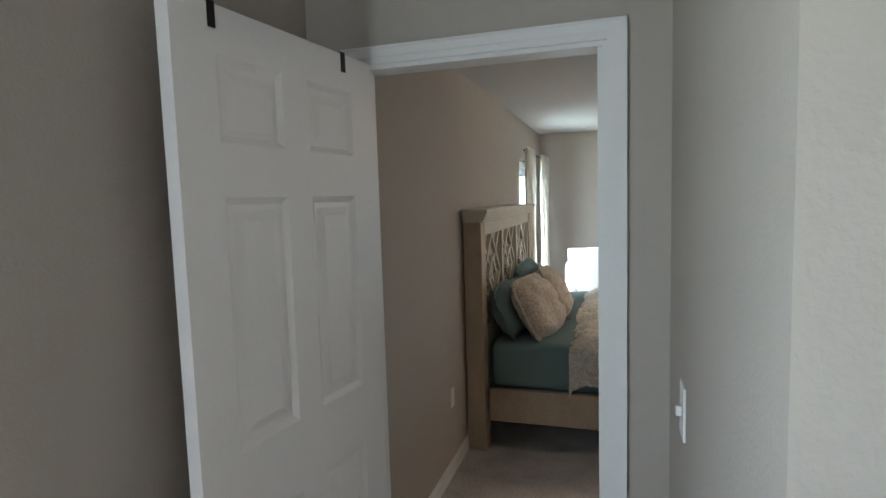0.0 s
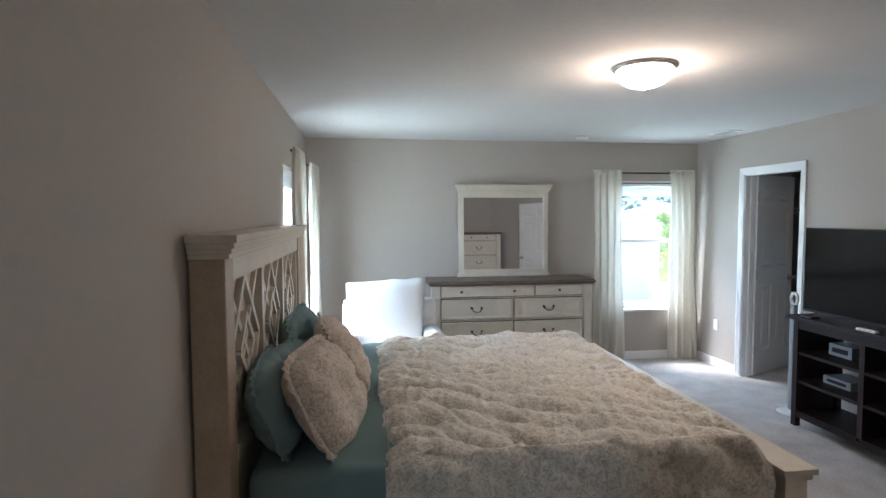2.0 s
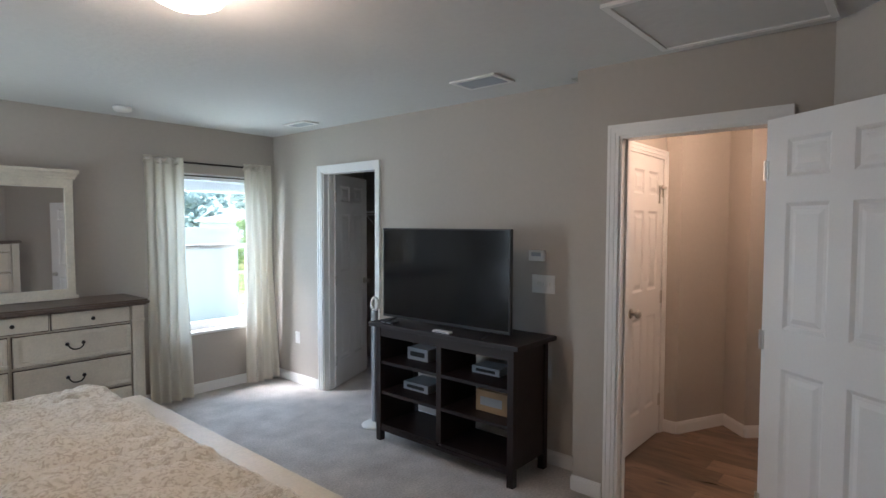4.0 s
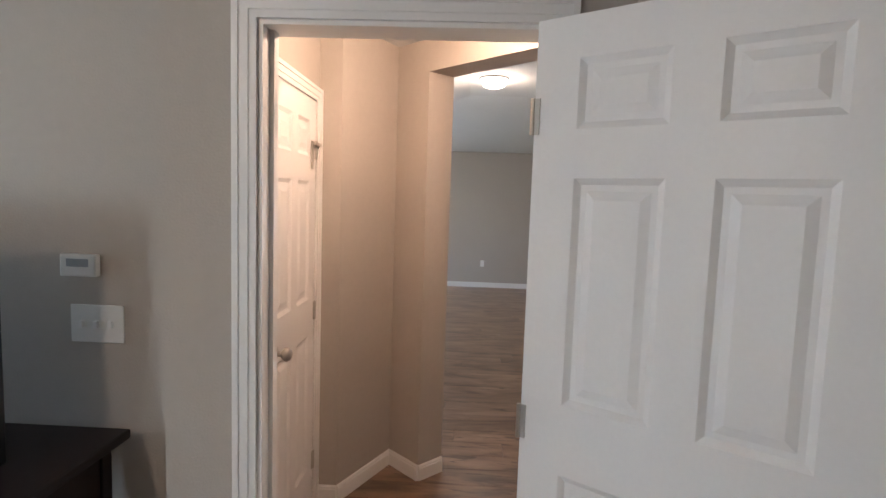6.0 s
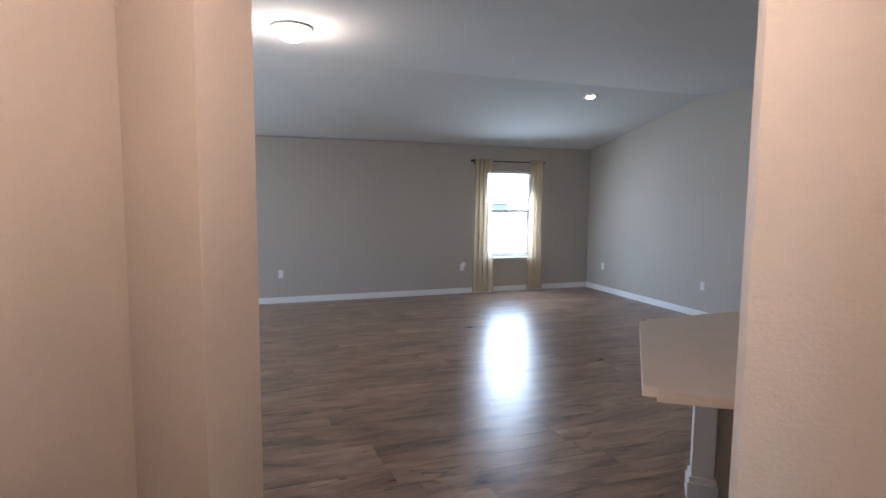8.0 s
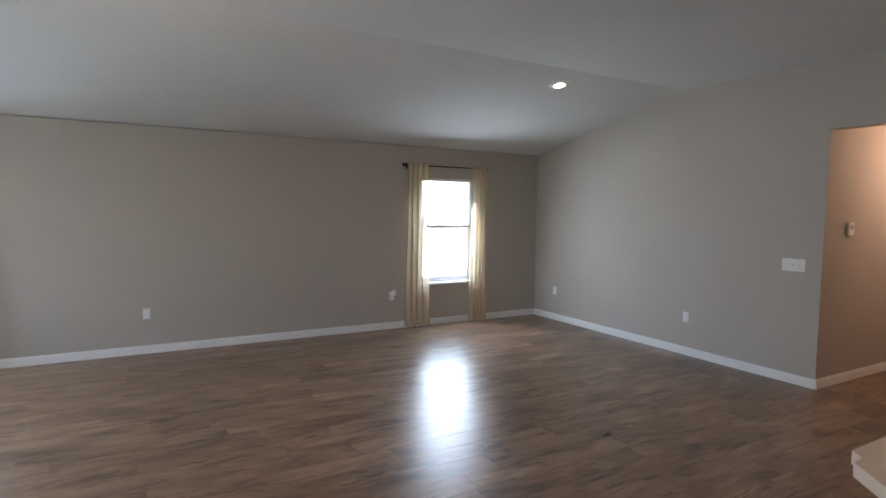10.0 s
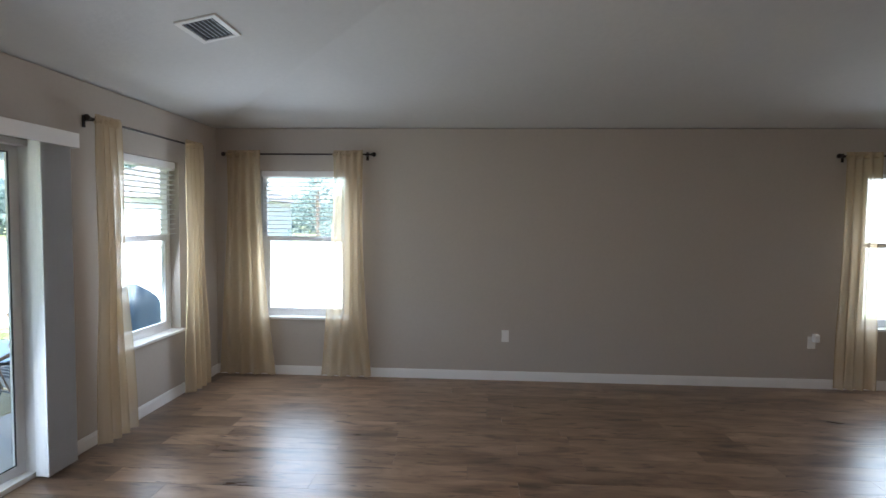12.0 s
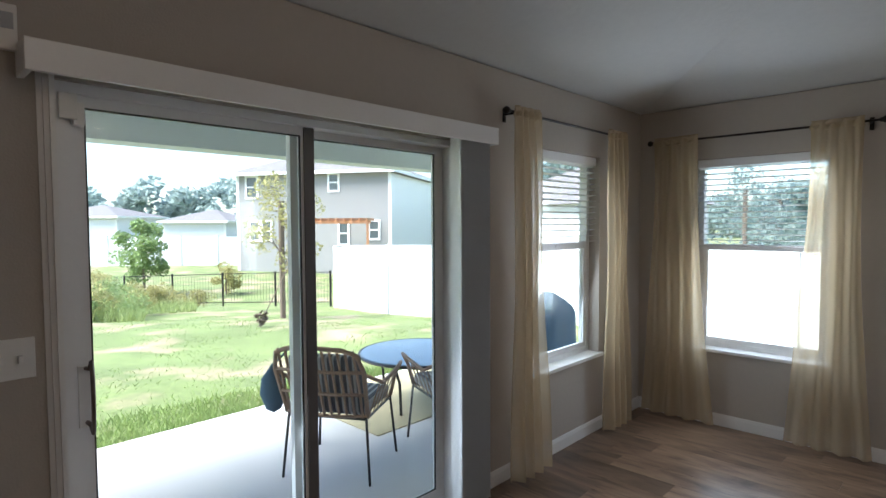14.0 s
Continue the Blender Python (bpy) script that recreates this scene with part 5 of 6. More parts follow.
part("lens", bm, M_CANGLOW, can, "glowing round lens")

out = "white duplex outlet on the greige wall"
wall_plate("outlet", (-1.03, 2.87, 0.46), -90 + 180, 0.07, 0.115, out)
wall_plate("outlet", (3.31, 6.70, 0.45), -90, 0.07, 0.115, out)
wall_plate("outlet", (E, 2.48, 0.435), -90, 0.07, 0.115, out)
wall_plate("outlet", (E, -0.40, 0.438), -90, 0.07, 0.115, out)
wall_plate("outlet", (11.18, S, 0.43), 180, 0.07, 0.115, out)
wall_plate("outlet", (8.97, S, 0.43), 180, 0.07, 0.115, out)
wall_plate("light_switch", (0.05, 1.07, 1.17), -90, 0.07, 0.12, "white toggle light switch on the passage wall", "switch")
wall_plate("light_switch", (3.31, 3.96, 1.175), -90, 0.17, 0.12, "white triple switch plate on the greige wall beside the television", "switch")
wall_plate("light_switch", (7.845, S, 1.123), 180, 0.21, 0.12, "white wide switch plate on the living room wall", "switch")
wall_plate("light_switch", (7.47, N, 1.16), 0, 0.12, 0.12, "white switch plate beside the sliding door", "switch")
for nm, at, tn, ww, hh, lab in (("thermostat", (3.31, 4.005, 1.36), -90, 0.115, 0.07, "small white thermostat above the switches"),
                                ("thermostat", (7.60, -3.25, 1.47), 90 + 0, 0.10, 0.12, "white wall thermostat in the foyer"),
                                ("alarm_sensor", (7.49, N, 2.11), 0, 0.05, 0.13, "white motion sensor high on the wall by the slider")):
    s_ = thing(nm, at, lab, "thermostat" if "therm" in nm else "sensor", turn=tn if at[0] != 7.60 else -90)
    bm = bmesh.new()
    box(bm, -ww / 2, ww / 2, -0.025, 0, -hh / 2, hh / 2, 0.006)
    part("housing", bm, M_WHITEPLASTIC, s_)
    bm = bmesh.new()
    box(bm, -ww * 0.3, ww * 0.3, -0.027, -0.024, -hh * 0.05, hh * 0.3)
    part("display", bm, M_GREYBOX, s_)

nl = thing("air_freshener", (E - 0.01, -0.40, 0.47), "white plug-in air freshener in the wall outlet", "air freshener")
bm = bmesh.new()
box(bm, -0.05, 0.0, -0.045, 0.005, -0.02, 0.055, 0.012)
part("body", bm, M_WHITEPLASTIC, nl)

# hall closet child latch
ht = thing("door_latch", (4.235, 3.548, 1.80), "nickel flip latch high on the hall closet door", "latch")
bm = bmesh.new()
box(bm, -0.012, 0.012, -0.008, 0, -0.08, 0.05, 0.002)
box(bm, -0.008, 0.09, -0.024, -0.012, 0.03, 0.045, 0.002)
part("latch_plate", bm, M_NICKEL, ht)


# ---- kitchen island ----
def island():
    t = thing("kitchen_island", (5.2, 0.9, 0), "angled kitchen bar with a cream laminate top and white base", "kitchen island")
    o = Vector((5.2, 0.9))
    top = [(4.79, 1.62), (5.73, 0.87), (5.76, -1.6), (4.9, -1.6), (4.9, 0.20), (4.22, 0.80)]
    bm = bmesh.new()
    prism(bm, [(x - o.x, y - o.y) for x, y in top], 0.885, 0.925)
    bmesh.ops.bevel(bm, geom=[e for e in bm.edges if abs(e.verts[0].co.z - e.verts[1].co.z) > 0.01], offset=0.05, segments=4, affect="EDGES")
    part("worktop", bm, M_COUNTER, t, "cream laminate worktop")
    base = [(5.43, 0.66), (5.52, 0.59), (5.56, -1.5), (5.0, -1.5), (5.0, 0.30)]
    bm = bmesh.new()
    prism(bm, [(x - o.x, y - o.y) for x, y in base], 0.0, 0.885)
    part("base", bm, M_WALL, t, "greige painted drywall base")
    corner = Vector((5.445 - o.x, 0.655 - o.y))
    bm = bmesh.new()
    for z0, z1, r in ((0.0, 0.10, 0.075), (0.10, 0.13, 0.066), (0.13, 0.74, 0.055), (0.74, 0.76, 0.063), (0.76, 0.884, 0.058)):
        box(bm, -r, r, -r, r, z0, z1, 0.003, pose(corner.x, corner.y, 0, 0, 0, -40))
    part("corner_pilaster", bm, M_TRIM, t, "white moulded corner pilaster")
    bm = bmesh.new()
    prof = [(0.0, 0.0), (0.02, 0.004), (0.05, 0.03), (0.07, 0.075), (0.13, 0.10), (0.14, 0.13), (0.0, 0.13)]
    lo = [bm.verts.new((-0.02, 0.058 + a, 0.754 + b)) for a, b in prof]
    hi = [bm.verts.new((0.02, 0.058 + a, 0.754 + b)) for a, b in prof]
    for k in range(len(prof)):
        bm.faces.new((lo[k], lo[(k + 1) % 7], hi[(k + 1) % 7], hi[k]))
    bm.faces.new(lo[::-1])
    bm.faces.new(hi)
    bmesh.ops.recalc_face_normals(bm, faces=bm.faces[:])
    bmesh.ops.transform(bm, matrix=pose(corner.x, corner.y, 0, 0, 0, 50), verts=bm.verts[:])
    part("corbel", bm, M_TRIM, t)
    bm = bmesh.new()
    prism(bm, [(5.527 - o.x, 0.56 - o.y), (5.542 - o.x, 0.56 - o.y), (5.58 - o.x, -1.5 - o.y), (5.565 - o.x, -1.5 - o.y)], 0.0, 0.09)
    part("baseboard", bm, M_TRIM, t)


island()

# ---- outdoors ----
bm = bmesh.new()
box(bm, 4.0, 13.2, N + 0.16, 7.85, -0.30, -0.05, 0.01)
single("patio_slab", bm, M_CONCRETE, kind="structure")
bm = bmesh.new()
box(bm, 4.0, 12.0, N + 0.165, 8.0, 2.42, 2.52)
box(bm, 4.0, 12.0, 7.75, 8.0, 2.15, 2.42)
single("patio_roof", bm, M_SOFFIT, kind="structure")
pl = thing("patio_light", (8.15, 7.3, 2.42), "round lit recessed light in the patio soffit", "recessed light")
bm = bmesh.new()
lathe(bm, [(0, -0.004), (0.07, -0.004), (0.075, 0)], 20)
part("lens", bm, M_CANGLOW, pl)


DX, DY = 0.72, 0.694
PROF = [(-60, -0.15), (3, -0.15), (5, -0.16), (9, -0.38), (16.5, -0.96), (20, -1.4), (27, -1.3), (35, -1.07), (60, -1.0), (3000, -1.0)]


def ground_z(x, y):
    u = (x - 7.2) * DX + (y - 3.36) * DY
    for (a, za), (b, zb) in zip(PROF, PROF[1:]):
        if u <= b:
            k = (u - a) / (b - a)
            k = k * k * (3 - 2 * k)
            return za + (zb - za) * max(0, k)
    return -1.0


bm = bmesh.new()
def spread(lo, hi, a, b, n):
    return sorted({*(round(a + (b - a) * i / n, 3) for i in range(n + 1)), lo, lo / 4, hi / 4, hi, hi / 12, lo / 12})
gx, gy = spread(-2000, 2000, -6, 44, 100), spread(-2000, 2000, -8, 50, 100)
gv = [[bm.verts.new((x, y, ground_z(x, y) + (0.02 * noise.noise(Vector((x * 1.5, y * 1.5, 0))) if abs(x) < 60 and y > 8.2 else 0) - (0.2 if (-1.5 < x < 12.2 and -7 < y < 7.5) else 0))) for x in gx] for y in gy]
for a, b in zip(gv, gv[1:]):
    for i in range(len(gx) - 1):
        bm.faces.new((a[i], a[i + 1], b[i + 1], b[i]))
single("ground", bm, M_GRASS, kind="structure", smooth=True)


def along(px, depth):
    """A place outdoors by its bearing (in 975ths of the depth to the right of the garden axis) and its depth along that axis."""
    l = (px - 784) / 975 * depth
    return 7.2 + DX * depth + DY * l, 3.36 + DY * depth - DX * l


vf = thing("vinyl_fence", (17.0, 6.0, 0), "white vinyl privacy fence along the garden", "fence")
ys = [17.3 - 2.4 * k for k in range(11)]
for k, (ya, yb) in enumerate(zip(ys, ys[1:])):
    ztop = 0.87 + 0.28 * min(1, (17.3 - ya) / 11)
    bm = bmesh.new()
    box(bm, -0.06, 0.06, ya - 6 - 0.06, ya - 6 + 0.06, -1.3, ztop + 0.04, 0.01)
    part("post", bm, M_VINYL, vf)
    bm = bmesh.new()
    for i in range(8):
        y0 = yb + (ya - yb - 0.12) * i / 8 + 0.06
        box(bm, -0.012, 0.012, y0 - 6 + 0.003, y0 - 6 + 0.282, -1.3, ztop - 0.06)
    part("panel", bm, M_VINYL, vf)
    bm = bmesh.new()
    box(bm, -0.025, 0.025, yb - 6 + 0.06, ya - 6 - 0.06, ztop - 0.08, ztop, 0.004)
    part("rail", bm, M_VINYL, vf)

mf = thing("metal_fence", (*along(585, 17), -1.1), "black metal picket fence at the bottom of the garden", "fence")
o = Vector((*along(585, 17), -1.1))
q0, q1 = Vector((*along(585, 17), 0)), Vector((*along(60, 19.5), 0))
nseg = 6
for k in range(nseg + 1):
    p = q0.lerp(q1, k / nseg)
    gz = ground_z(p.x, p.y) + 0.02
    bm = bmesh.new()
    box(bm, p.x - o.x - 0.025, p.x - o.x + 0.025, p.y - o.y - 0.025, p.y - o.y + 0.025, gz - 0.1 - o.z, gz + 1.10 - o.z)
    part("post", bm, M_BLACK, mf)
    if k < nseg:
        r = q0.lerp(q1, (k + 1) / nseg)
        gr = ground_z(r.x, r.y) + 0.02
        bm = bmesh.new()
        for h_ in (0.12, 1.05):
            tube(bm, [(p.x - o.x, p.y - o.y, gz + h_ - o.z), (r.x - o.x, r.y - o.y, gr + h_ - o.z)], 0.016, 4)
        part("rail", bm, M_BLACK, mf)
        bm = bmesh.new()
        for i in range(1, 18):
            s_ = p.lerp(r, i / 18)
            z_ = gz + (gr - gz) * i / 18 - o.z
            tube(bm, [(s_.x - o.x, s_.y - o.y, z_ + 0.05), (s_.x - o.x, s_.y - o.y, z_ + 1.05)], 0.005, 4)
        pk = part("picket", bm, M_BLACK, mf)
        pk["kind"] = "stuff"


def house(name, px0, px1, depth, back, ground, eave, ridge, mat, label, windows=(), over=0.4, turn=0):
    """A gabled or hipped house whose front faces the garden axis."""
    b, w = along(px1, depth), (px1 - px0) / 975 * depth
    ang = math.degrees(math.atan2(-DX, DY)) - turn
    a = (b[0] - w * math.cos(radians(ang)), b[1] - w * math.sin(radians(ang)))
    t = thing(name, (*a, 0), label, "house", turn=ang)
    bm = bmesh.new()
    box(bm, 0, w, 0, back, ground - 0.5, eave)
    part("wall", bm, mat, t)
    bm = bmesh.new()
    v = [bm.verts.new(c_) for c_ in ((-over, -over, eave), (w + over, -over, eave), (w + over, back + over, eave), (-over, back + over, eave), (min(back / 2, w / 2 - 0.2), back / 2, ridge), (w - min(back / 2, w / 2 - 0.2), back / 2, ridge))]
    for f_ in ((0, 1, 5, 4), (1, 2, 5), (2, 3, 4, 5), (3, 0, 4), (3, 2, 1, 0)):
        bm.faces.new([v[k_] for k_ in f_])
    part("roof", bm, M_ROOF, t)
    bm = bmesh.new()
    box(bm, -over, w + over, -over - 0.03, -over, eave - 0.16, eave + 0.02)
    box(bm, w + over, w + over + 0.03, -over, back + over, eave - 0.16, eave + 0.02)
    part("fascia", bm, M_TRIM, t)
    # Side wall covered in white: its brighter daylight is put into the colour.
    if mat is M_STUCCO:
        bm = bmesh.new()
        box(bm, w + 0.004, w + 0.03, 0.1, back, ground, eave - 0.16)
        part("sunlit_side", bm, M_TRIM, t, "house side in white for the light on it")
    for x in (0, w):
        bm = bmesh.new()
        box(bm, x - 0.09, x + 0.09, -0.02, 0.1, ground, eave - 0.1)
        part("corner_board", bm, M_TRIM, t)
    for (p0, p1, z0, z1) in windows:
        x0, x1 = (p0 - px0) / 975 * depth, (p1 - px0) / 975 * depth
        bm = bmesh.new()
        f = 0.12
        box(bm, x0, x0 + f, -0.05, 0.0, z0, z1)
        box(bm, x1 - f, x1, -0.05, 0.0, z0, z1)
        box(bm, x0 + f, x1 - f, -0.05, 0.0, z1 - f, z1)
        box(bm, x0 + f, x1 - f, -0.05, 0.0, z0, z0 + f)
        box(bm, x0 + f, x1 - f, -0.04, 0.0, (z0 + z1) / 2 - 0.04, (z0 + z1) / 2 + 0.04)
        wn_ = part("window", bm, M_TRIM, t)
        bm = bmesh.new()
        box(bm, x0 + f, x1 - f, -0.012, -0.004, z0 + f, z1 - f)
        part("pane", bm, M_DARKPANE, wn_)
    return t


def zpx(y, depth):
    return 1.546 - (y - 397) / 975 * depth


D = 30
hs = house("house", 388, 692, D, 8.5, -1.1, zpx(300, D), zpx(300, D) + 2.0, M_STUCCO, "grey two-storey neighbouring house with white trim", (
    (404, 432, zpx(348, D), zpx(304, D)), (506, 522, zpx(348, D), zpx(304, D)), (573, 597, zpx(338, D), zpx(303, D)),
    (410, 435, zpx(428, D), zpx(388, D)), (436, 460, zpx(428, D), zpx(388, D)), (592, 615, zpx(435, D), zpx(390, D)), (650, 674, zpx(425, D), zpx(388, D))), turn=14)
pg = thing("pergola", (*along(600, D - 2.5), -1.1), "orange cedar pergola against the neighbouring house", "pergola", turn=math.degrees(math.atan2(-DX, DY)))
for x in (-1.5, 1.4):
    bm = bmesh.new()
    box(bm, x, x + 0.12, 0, 0.12, -0.3, 2.7)
    part("post", bm, M_ORANGE, pg)
for k in range(9):
    bm = bmesh.new()
    box(bm, -1.6 + k * 0.38, -1.54 + k * 0.38, -0.3, 2.4, 2.84, 2.98)
    part("rafter", bm, M_ORANGE, pg)
for y in (-0.02, 0.12):
    bm = bmesh.new()
    box(bm, -1.7, 1.6, y, y + 0.05, 2.7, 2.84)
    part("beam", bm, M_ORANGE, pg)
house("house", 60, 208, 52, 9, -1.0, zpx(380, 52), zpx(357, 52), M_PALEWALL, "distant single-storey house with a grey roof")
house("house", 292, 400, 46, 8, -1.0, zpx(389, 46), zpx(367, 46), M_PALEWALL, "distant white house with a dark shingle roof")
ff = thing("vinyl_fence", (*along(250, 36), -1.0), "white vinyl fence behind the neighbouring gardens", "fence", turn=math.degrees(math.atan2(-DX, DY)))
for k in range(9):
    bm = bmesh.new()
    box(bm, -7 + 2.4 * k - 0.07, -7 + 2.4 * k + 0.07, -0.07, 0.07, -0.3, 1.9)
    part("post", bm, M_VINYL, ff)
    bm = bmesh.new()
    box(bm, -7 + 2.4 * k + 0.07, -7 + 2.4 * k + 2.33, -0.02, 0.02, -0.3, 1.8)
    part("panel", bm, M_VINYL, ff)
fg = thing("vinyl_fence", (*along(640, 24), -1.2), "white vinyl fence beside the grey house", "fence", turn=math.degrees(math.atan2(-DX, DY)))
for k in range(3):
    bm = bmesh.new()
    box(bm, -0.8 + 2.0 * k, 1.14 + 2.0 * k, -0.02, 0.02, -0.3, 1.85)
    part("panel", bm, M_VINYL, fg)
    bm = bmesh.new()
    box(bm, 1.15 + 2.0 * k, 1.2 + 2.0 * k, -0.06, 0.06, -0.3, 1.95)
    part("post", bm, M_VINYL, fg)


def plain_fence(at, turn, count, label):
    f_ = thing("vinyl_fence", at, label, "fence", turn=turn)
    for k in range(count):
        bm = bmesh.new()
        box(bm, 2.4 * k - 0.06, 2.4 * k + 0.06, -0.06, 0.06, -0.3, 1.9, 0.01)
        part("post", bm, M_VINYL, f_)
        bm = bmesh.new()
        box(bm, 2.4 * k + 0.06, 2.4 * k + 2.34, -0.015, 0.015, -0.3, 1.72)
        part("panel", bm, M_VINYL, f_)
        bm = bmesh.new()
        box(bm, 2.4 * k + 0.06, 2.4 * k + 2.34, -0.025, 0.025, 1.72, 1.80, 0.004)
        part("rail", bm, M_VINYL, f_)


# Both fences are made up; their white stands in for glare outside the bedroom.
plain_fence((-9.0, 11.5, -0.3), 0, 6, "added white fence standing in for glare beyond the bedroom windows")
plain_fence((-9.0, -2.0, -0.3), 90, 7, "added white vinyl fence beyond the west bedroom window")


def plain_house(at, turn, w, d, h, label):
    t = thing("house", at, label, "house", turn=turn)
    bm = bmesh.new()
    box(bm, 0, w, 0, d, -0.5, h)
    part("wall", bm, M_PALEWALL, t)
    bm = bmesh.new()
    v = [bm.verts.new(c_) for c_ in ((-.4, -.4, h), (w + .4, -.4, h), (w + .4, d + .4, h), (-.4, d + .4, h), (d / 2, d / 2, h + 1.7), (w - d / 2, d / 2, h + 1.7))]
    for f_ in ((0, 1, 5, 4), (1, 2, 5), (2, 3, 4, 5), (3, 0, 4), (3, 2, 1, 0)):
        bm.faces.new([v[k_] for k_ in f_])
    part("roof", bm, M_ROOF, t)
    for x in (w * 0.25, w * 0.68):
        bm = bmesh.new()
        box(bm, x, x + 0.1, -0.05, 0, 0.9, 2.1)
        box(bm, x + 0.9, x + 1.0, -0.05, 0, 0.9, 2.1)
        box(bm, x + 0.1, x + 0.9, -0.05, 0, 2.0, 2.1)
        box(bm, x + 0.1, x + 0.9, -0.05, 0, 0.9, 1.0)
        wn_ = part("window", bm, M_TRIM, t)
        bm = bmesh.new()
        box(bm, x + 0.1, x + 0.9, -0.012, -0.004, 1.0, 2.0)
        part("pane", bm, M_DARKPANE, wn_)


plain_house((26.0, 19.0, -0.6), -90, 7.5, 6, 2.9, "pale single-storey house beyond the white garden fence")
plain_house((32.0, 6.9, -0.6), -90, 9, 8, 2.1, "low pale house among trees beyond the white fence")
# Made-up tall house: its pale wall stands in for the window's white glare.
plain_house((19.0, 2.2, -0.6), -90, 9, 8, 5.4, "added tall pale house filling the window with white glare")


def leaves(bm, centre, radii, count, size, rnd):
    for _ in range(count):
        while True:
            p = Vector((rnd.uniform(-1, 1), rnd.uniform(-1, 1), rnd.uniform(-1, 1)))
            if p.length < 1:
                break
        p = p.normalized() * p.length ** 0.6
        c_ = Vector(centre) + Vector((p.x * radii[0], p.y * radii[1], p.z * radii[2]))
        a = Vector((rnd.uniform(-1, 1), rnd.uniform(-1, 1), rnd.uniform(-0.6, 0.6))).normalized() * size * rnd.uniform(0.6, 1.3)
        b = a.cross(Vector((rnd.uniform(-1, 1), rnd.uniform(-1, 1), rnd.uniform(-1, 1)))).normalized() * size * 0.45
        vs = [bm.verts.new(c_ + d_) for d_ in (-a, b, a, -b)]
        bm.faces.new(vs)


def tree(at, h, crown_z, crown_r, mat, label, seed, clumps=16, leaf=0.07, per=150, trunk=0.06, name="tree"):
    rnd = random.Random(seed)
    t = thing(name, at, label, name)
    bm = bmesh.new()
    top = Vector((rnd.uniform(-0.1, 0.1), rnd.uniform(-0.1, 0.1), h * 0.85))
    tube(bm, [(0, 0, -0.1), (top.x * 0.3, top.y * 0.5, h * 0.4), top], trunk, 8)
    cl = []
    for k in range(clumps):
        a = rnd.uniform(0, math.tau)
        z = crown_z + (h - crown_z) * (k + 0.5) / clumps
        prof = math.sin(math.pi * min(1, max(0.08, (z - crown_z) / (h - crown_z) * 0.85 + 0.12))) ** 0.7
        r = crown_r * prof * rnd.uniform(0.4, 1.0)
        c_ = Vector((math.cos(a) * r, math.sin(a) * r, z))
        cl.append(c_)
        tube(bm, [(0, 0, max(0.2, z - r * 0.7)), c_ * 0.5 + Vector((0, 0, z * 0.5 - r * 0.1)), c_], trunk * 0.16, 4)
    part("trunk", bm, M_BARK, t)
    bm = bmesh.new()
    for c_ in cl:
        s_ = crown_r * rnd.uniform(0.30, 0.5)
        leaves(bm, c_, (s_, s_, s_ * 0.75), per, leaf, rnd)
    part("crown", bm, mat, t)


def gpos(px, depth):
    p = along(px, depth)
    return (*p, ground_z(*p))


tree(gpos(255, 23), 3.0, 0.75, 1.05, M_LEAF, "young green tree with an open crown on the lawn", 3, 22, 0.09, 150, 0.05)
tree(gpos(500, 13.5), 3.4, 1.3, 0.95, M_YLEAF, "young yellowing tree with a pale slim trunk on the lawn", 5, 18, 0.055, 110, 0.07)
tree(gpos(630, 22), 1.5, 0.2, 0.6, M_LEAF, "small leafy shrub by the fence", 7, 8, 0.06, 120, 0.03, name="shrub")
tree(gpos(400, 23), 1.2, 0.2, 0.7, M_YLEAF, "low yellow-green shrub behind the fence", 9, 8, 0.07, 120, 0.03, name="shrub")
for k, (p_, d_, h_) in enumerate(((265, 16.5, 0.7), (190, 15, 1.0), (160, 15.5, 1.1), (230, 16.8, 0.8), (130, 14, 0.9), (175, 17, 1.2), (150, 13, 0.8), (200, 13.2, 0.7), (240, 14.5, 0.7), (290, 17.5, 0.7), (120, 12.2, 0.9), (350, 19, 0.6))):
    tree(gpos(p_, d_), h_ * 0.9, 0.1, 0.42 + 0.09 * (k * 7 % 5), M_LEAF if k % 3 == 1 else M_YLEAF, "wild green shrub growing along the metal fence", 20 + k, 13, 0.035, 130, 0.012, name="shrub")
tree((46.0, 12.0, -1.0), 4.6, 0.8, 2.2, M_FARLEAF, "broad tree, haze painted in, beyond the low pale house", 31, 20, 0.22, 90, 0.12)
tree((43.0, 9.6, -1.0), 4.8, 0.8, 1.8, M_FARLEAF, "broad tree, haze painted in, beyond the low pale house", 32, 18, 0.20, 90, 0.12)
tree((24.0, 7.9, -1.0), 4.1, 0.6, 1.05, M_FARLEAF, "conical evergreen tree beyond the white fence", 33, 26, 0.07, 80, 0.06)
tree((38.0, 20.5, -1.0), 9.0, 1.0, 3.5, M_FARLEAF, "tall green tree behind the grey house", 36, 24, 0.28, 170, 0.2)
rnd = random.Random(8)
bm = bmesh.new()
for k in range(60):
    px_ = -500 + k * 36
    p = along(px_, 95 + rnd.uniform(-6, 10))
    hh = 9.0 + rnd.uniform(-1.5, 2.5) + (2.2 if 430 < px_ < 520 or px_ > 900 else 0)
    if px_ > 880:
        hh *= 0.5
    for j in range(6):
        leaves(bm, (p[0] + rnd.uniform(-3, 3), p[1] + rnd.uniform(-3, 3), -1 + hh * (0.2 + 0.14 * j)), (3.2 - 0.25 * j, 3.2 - 0.25 * j, 1.6), 75, 0.75, rnd)
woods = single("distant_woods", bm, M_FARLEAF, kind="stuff")


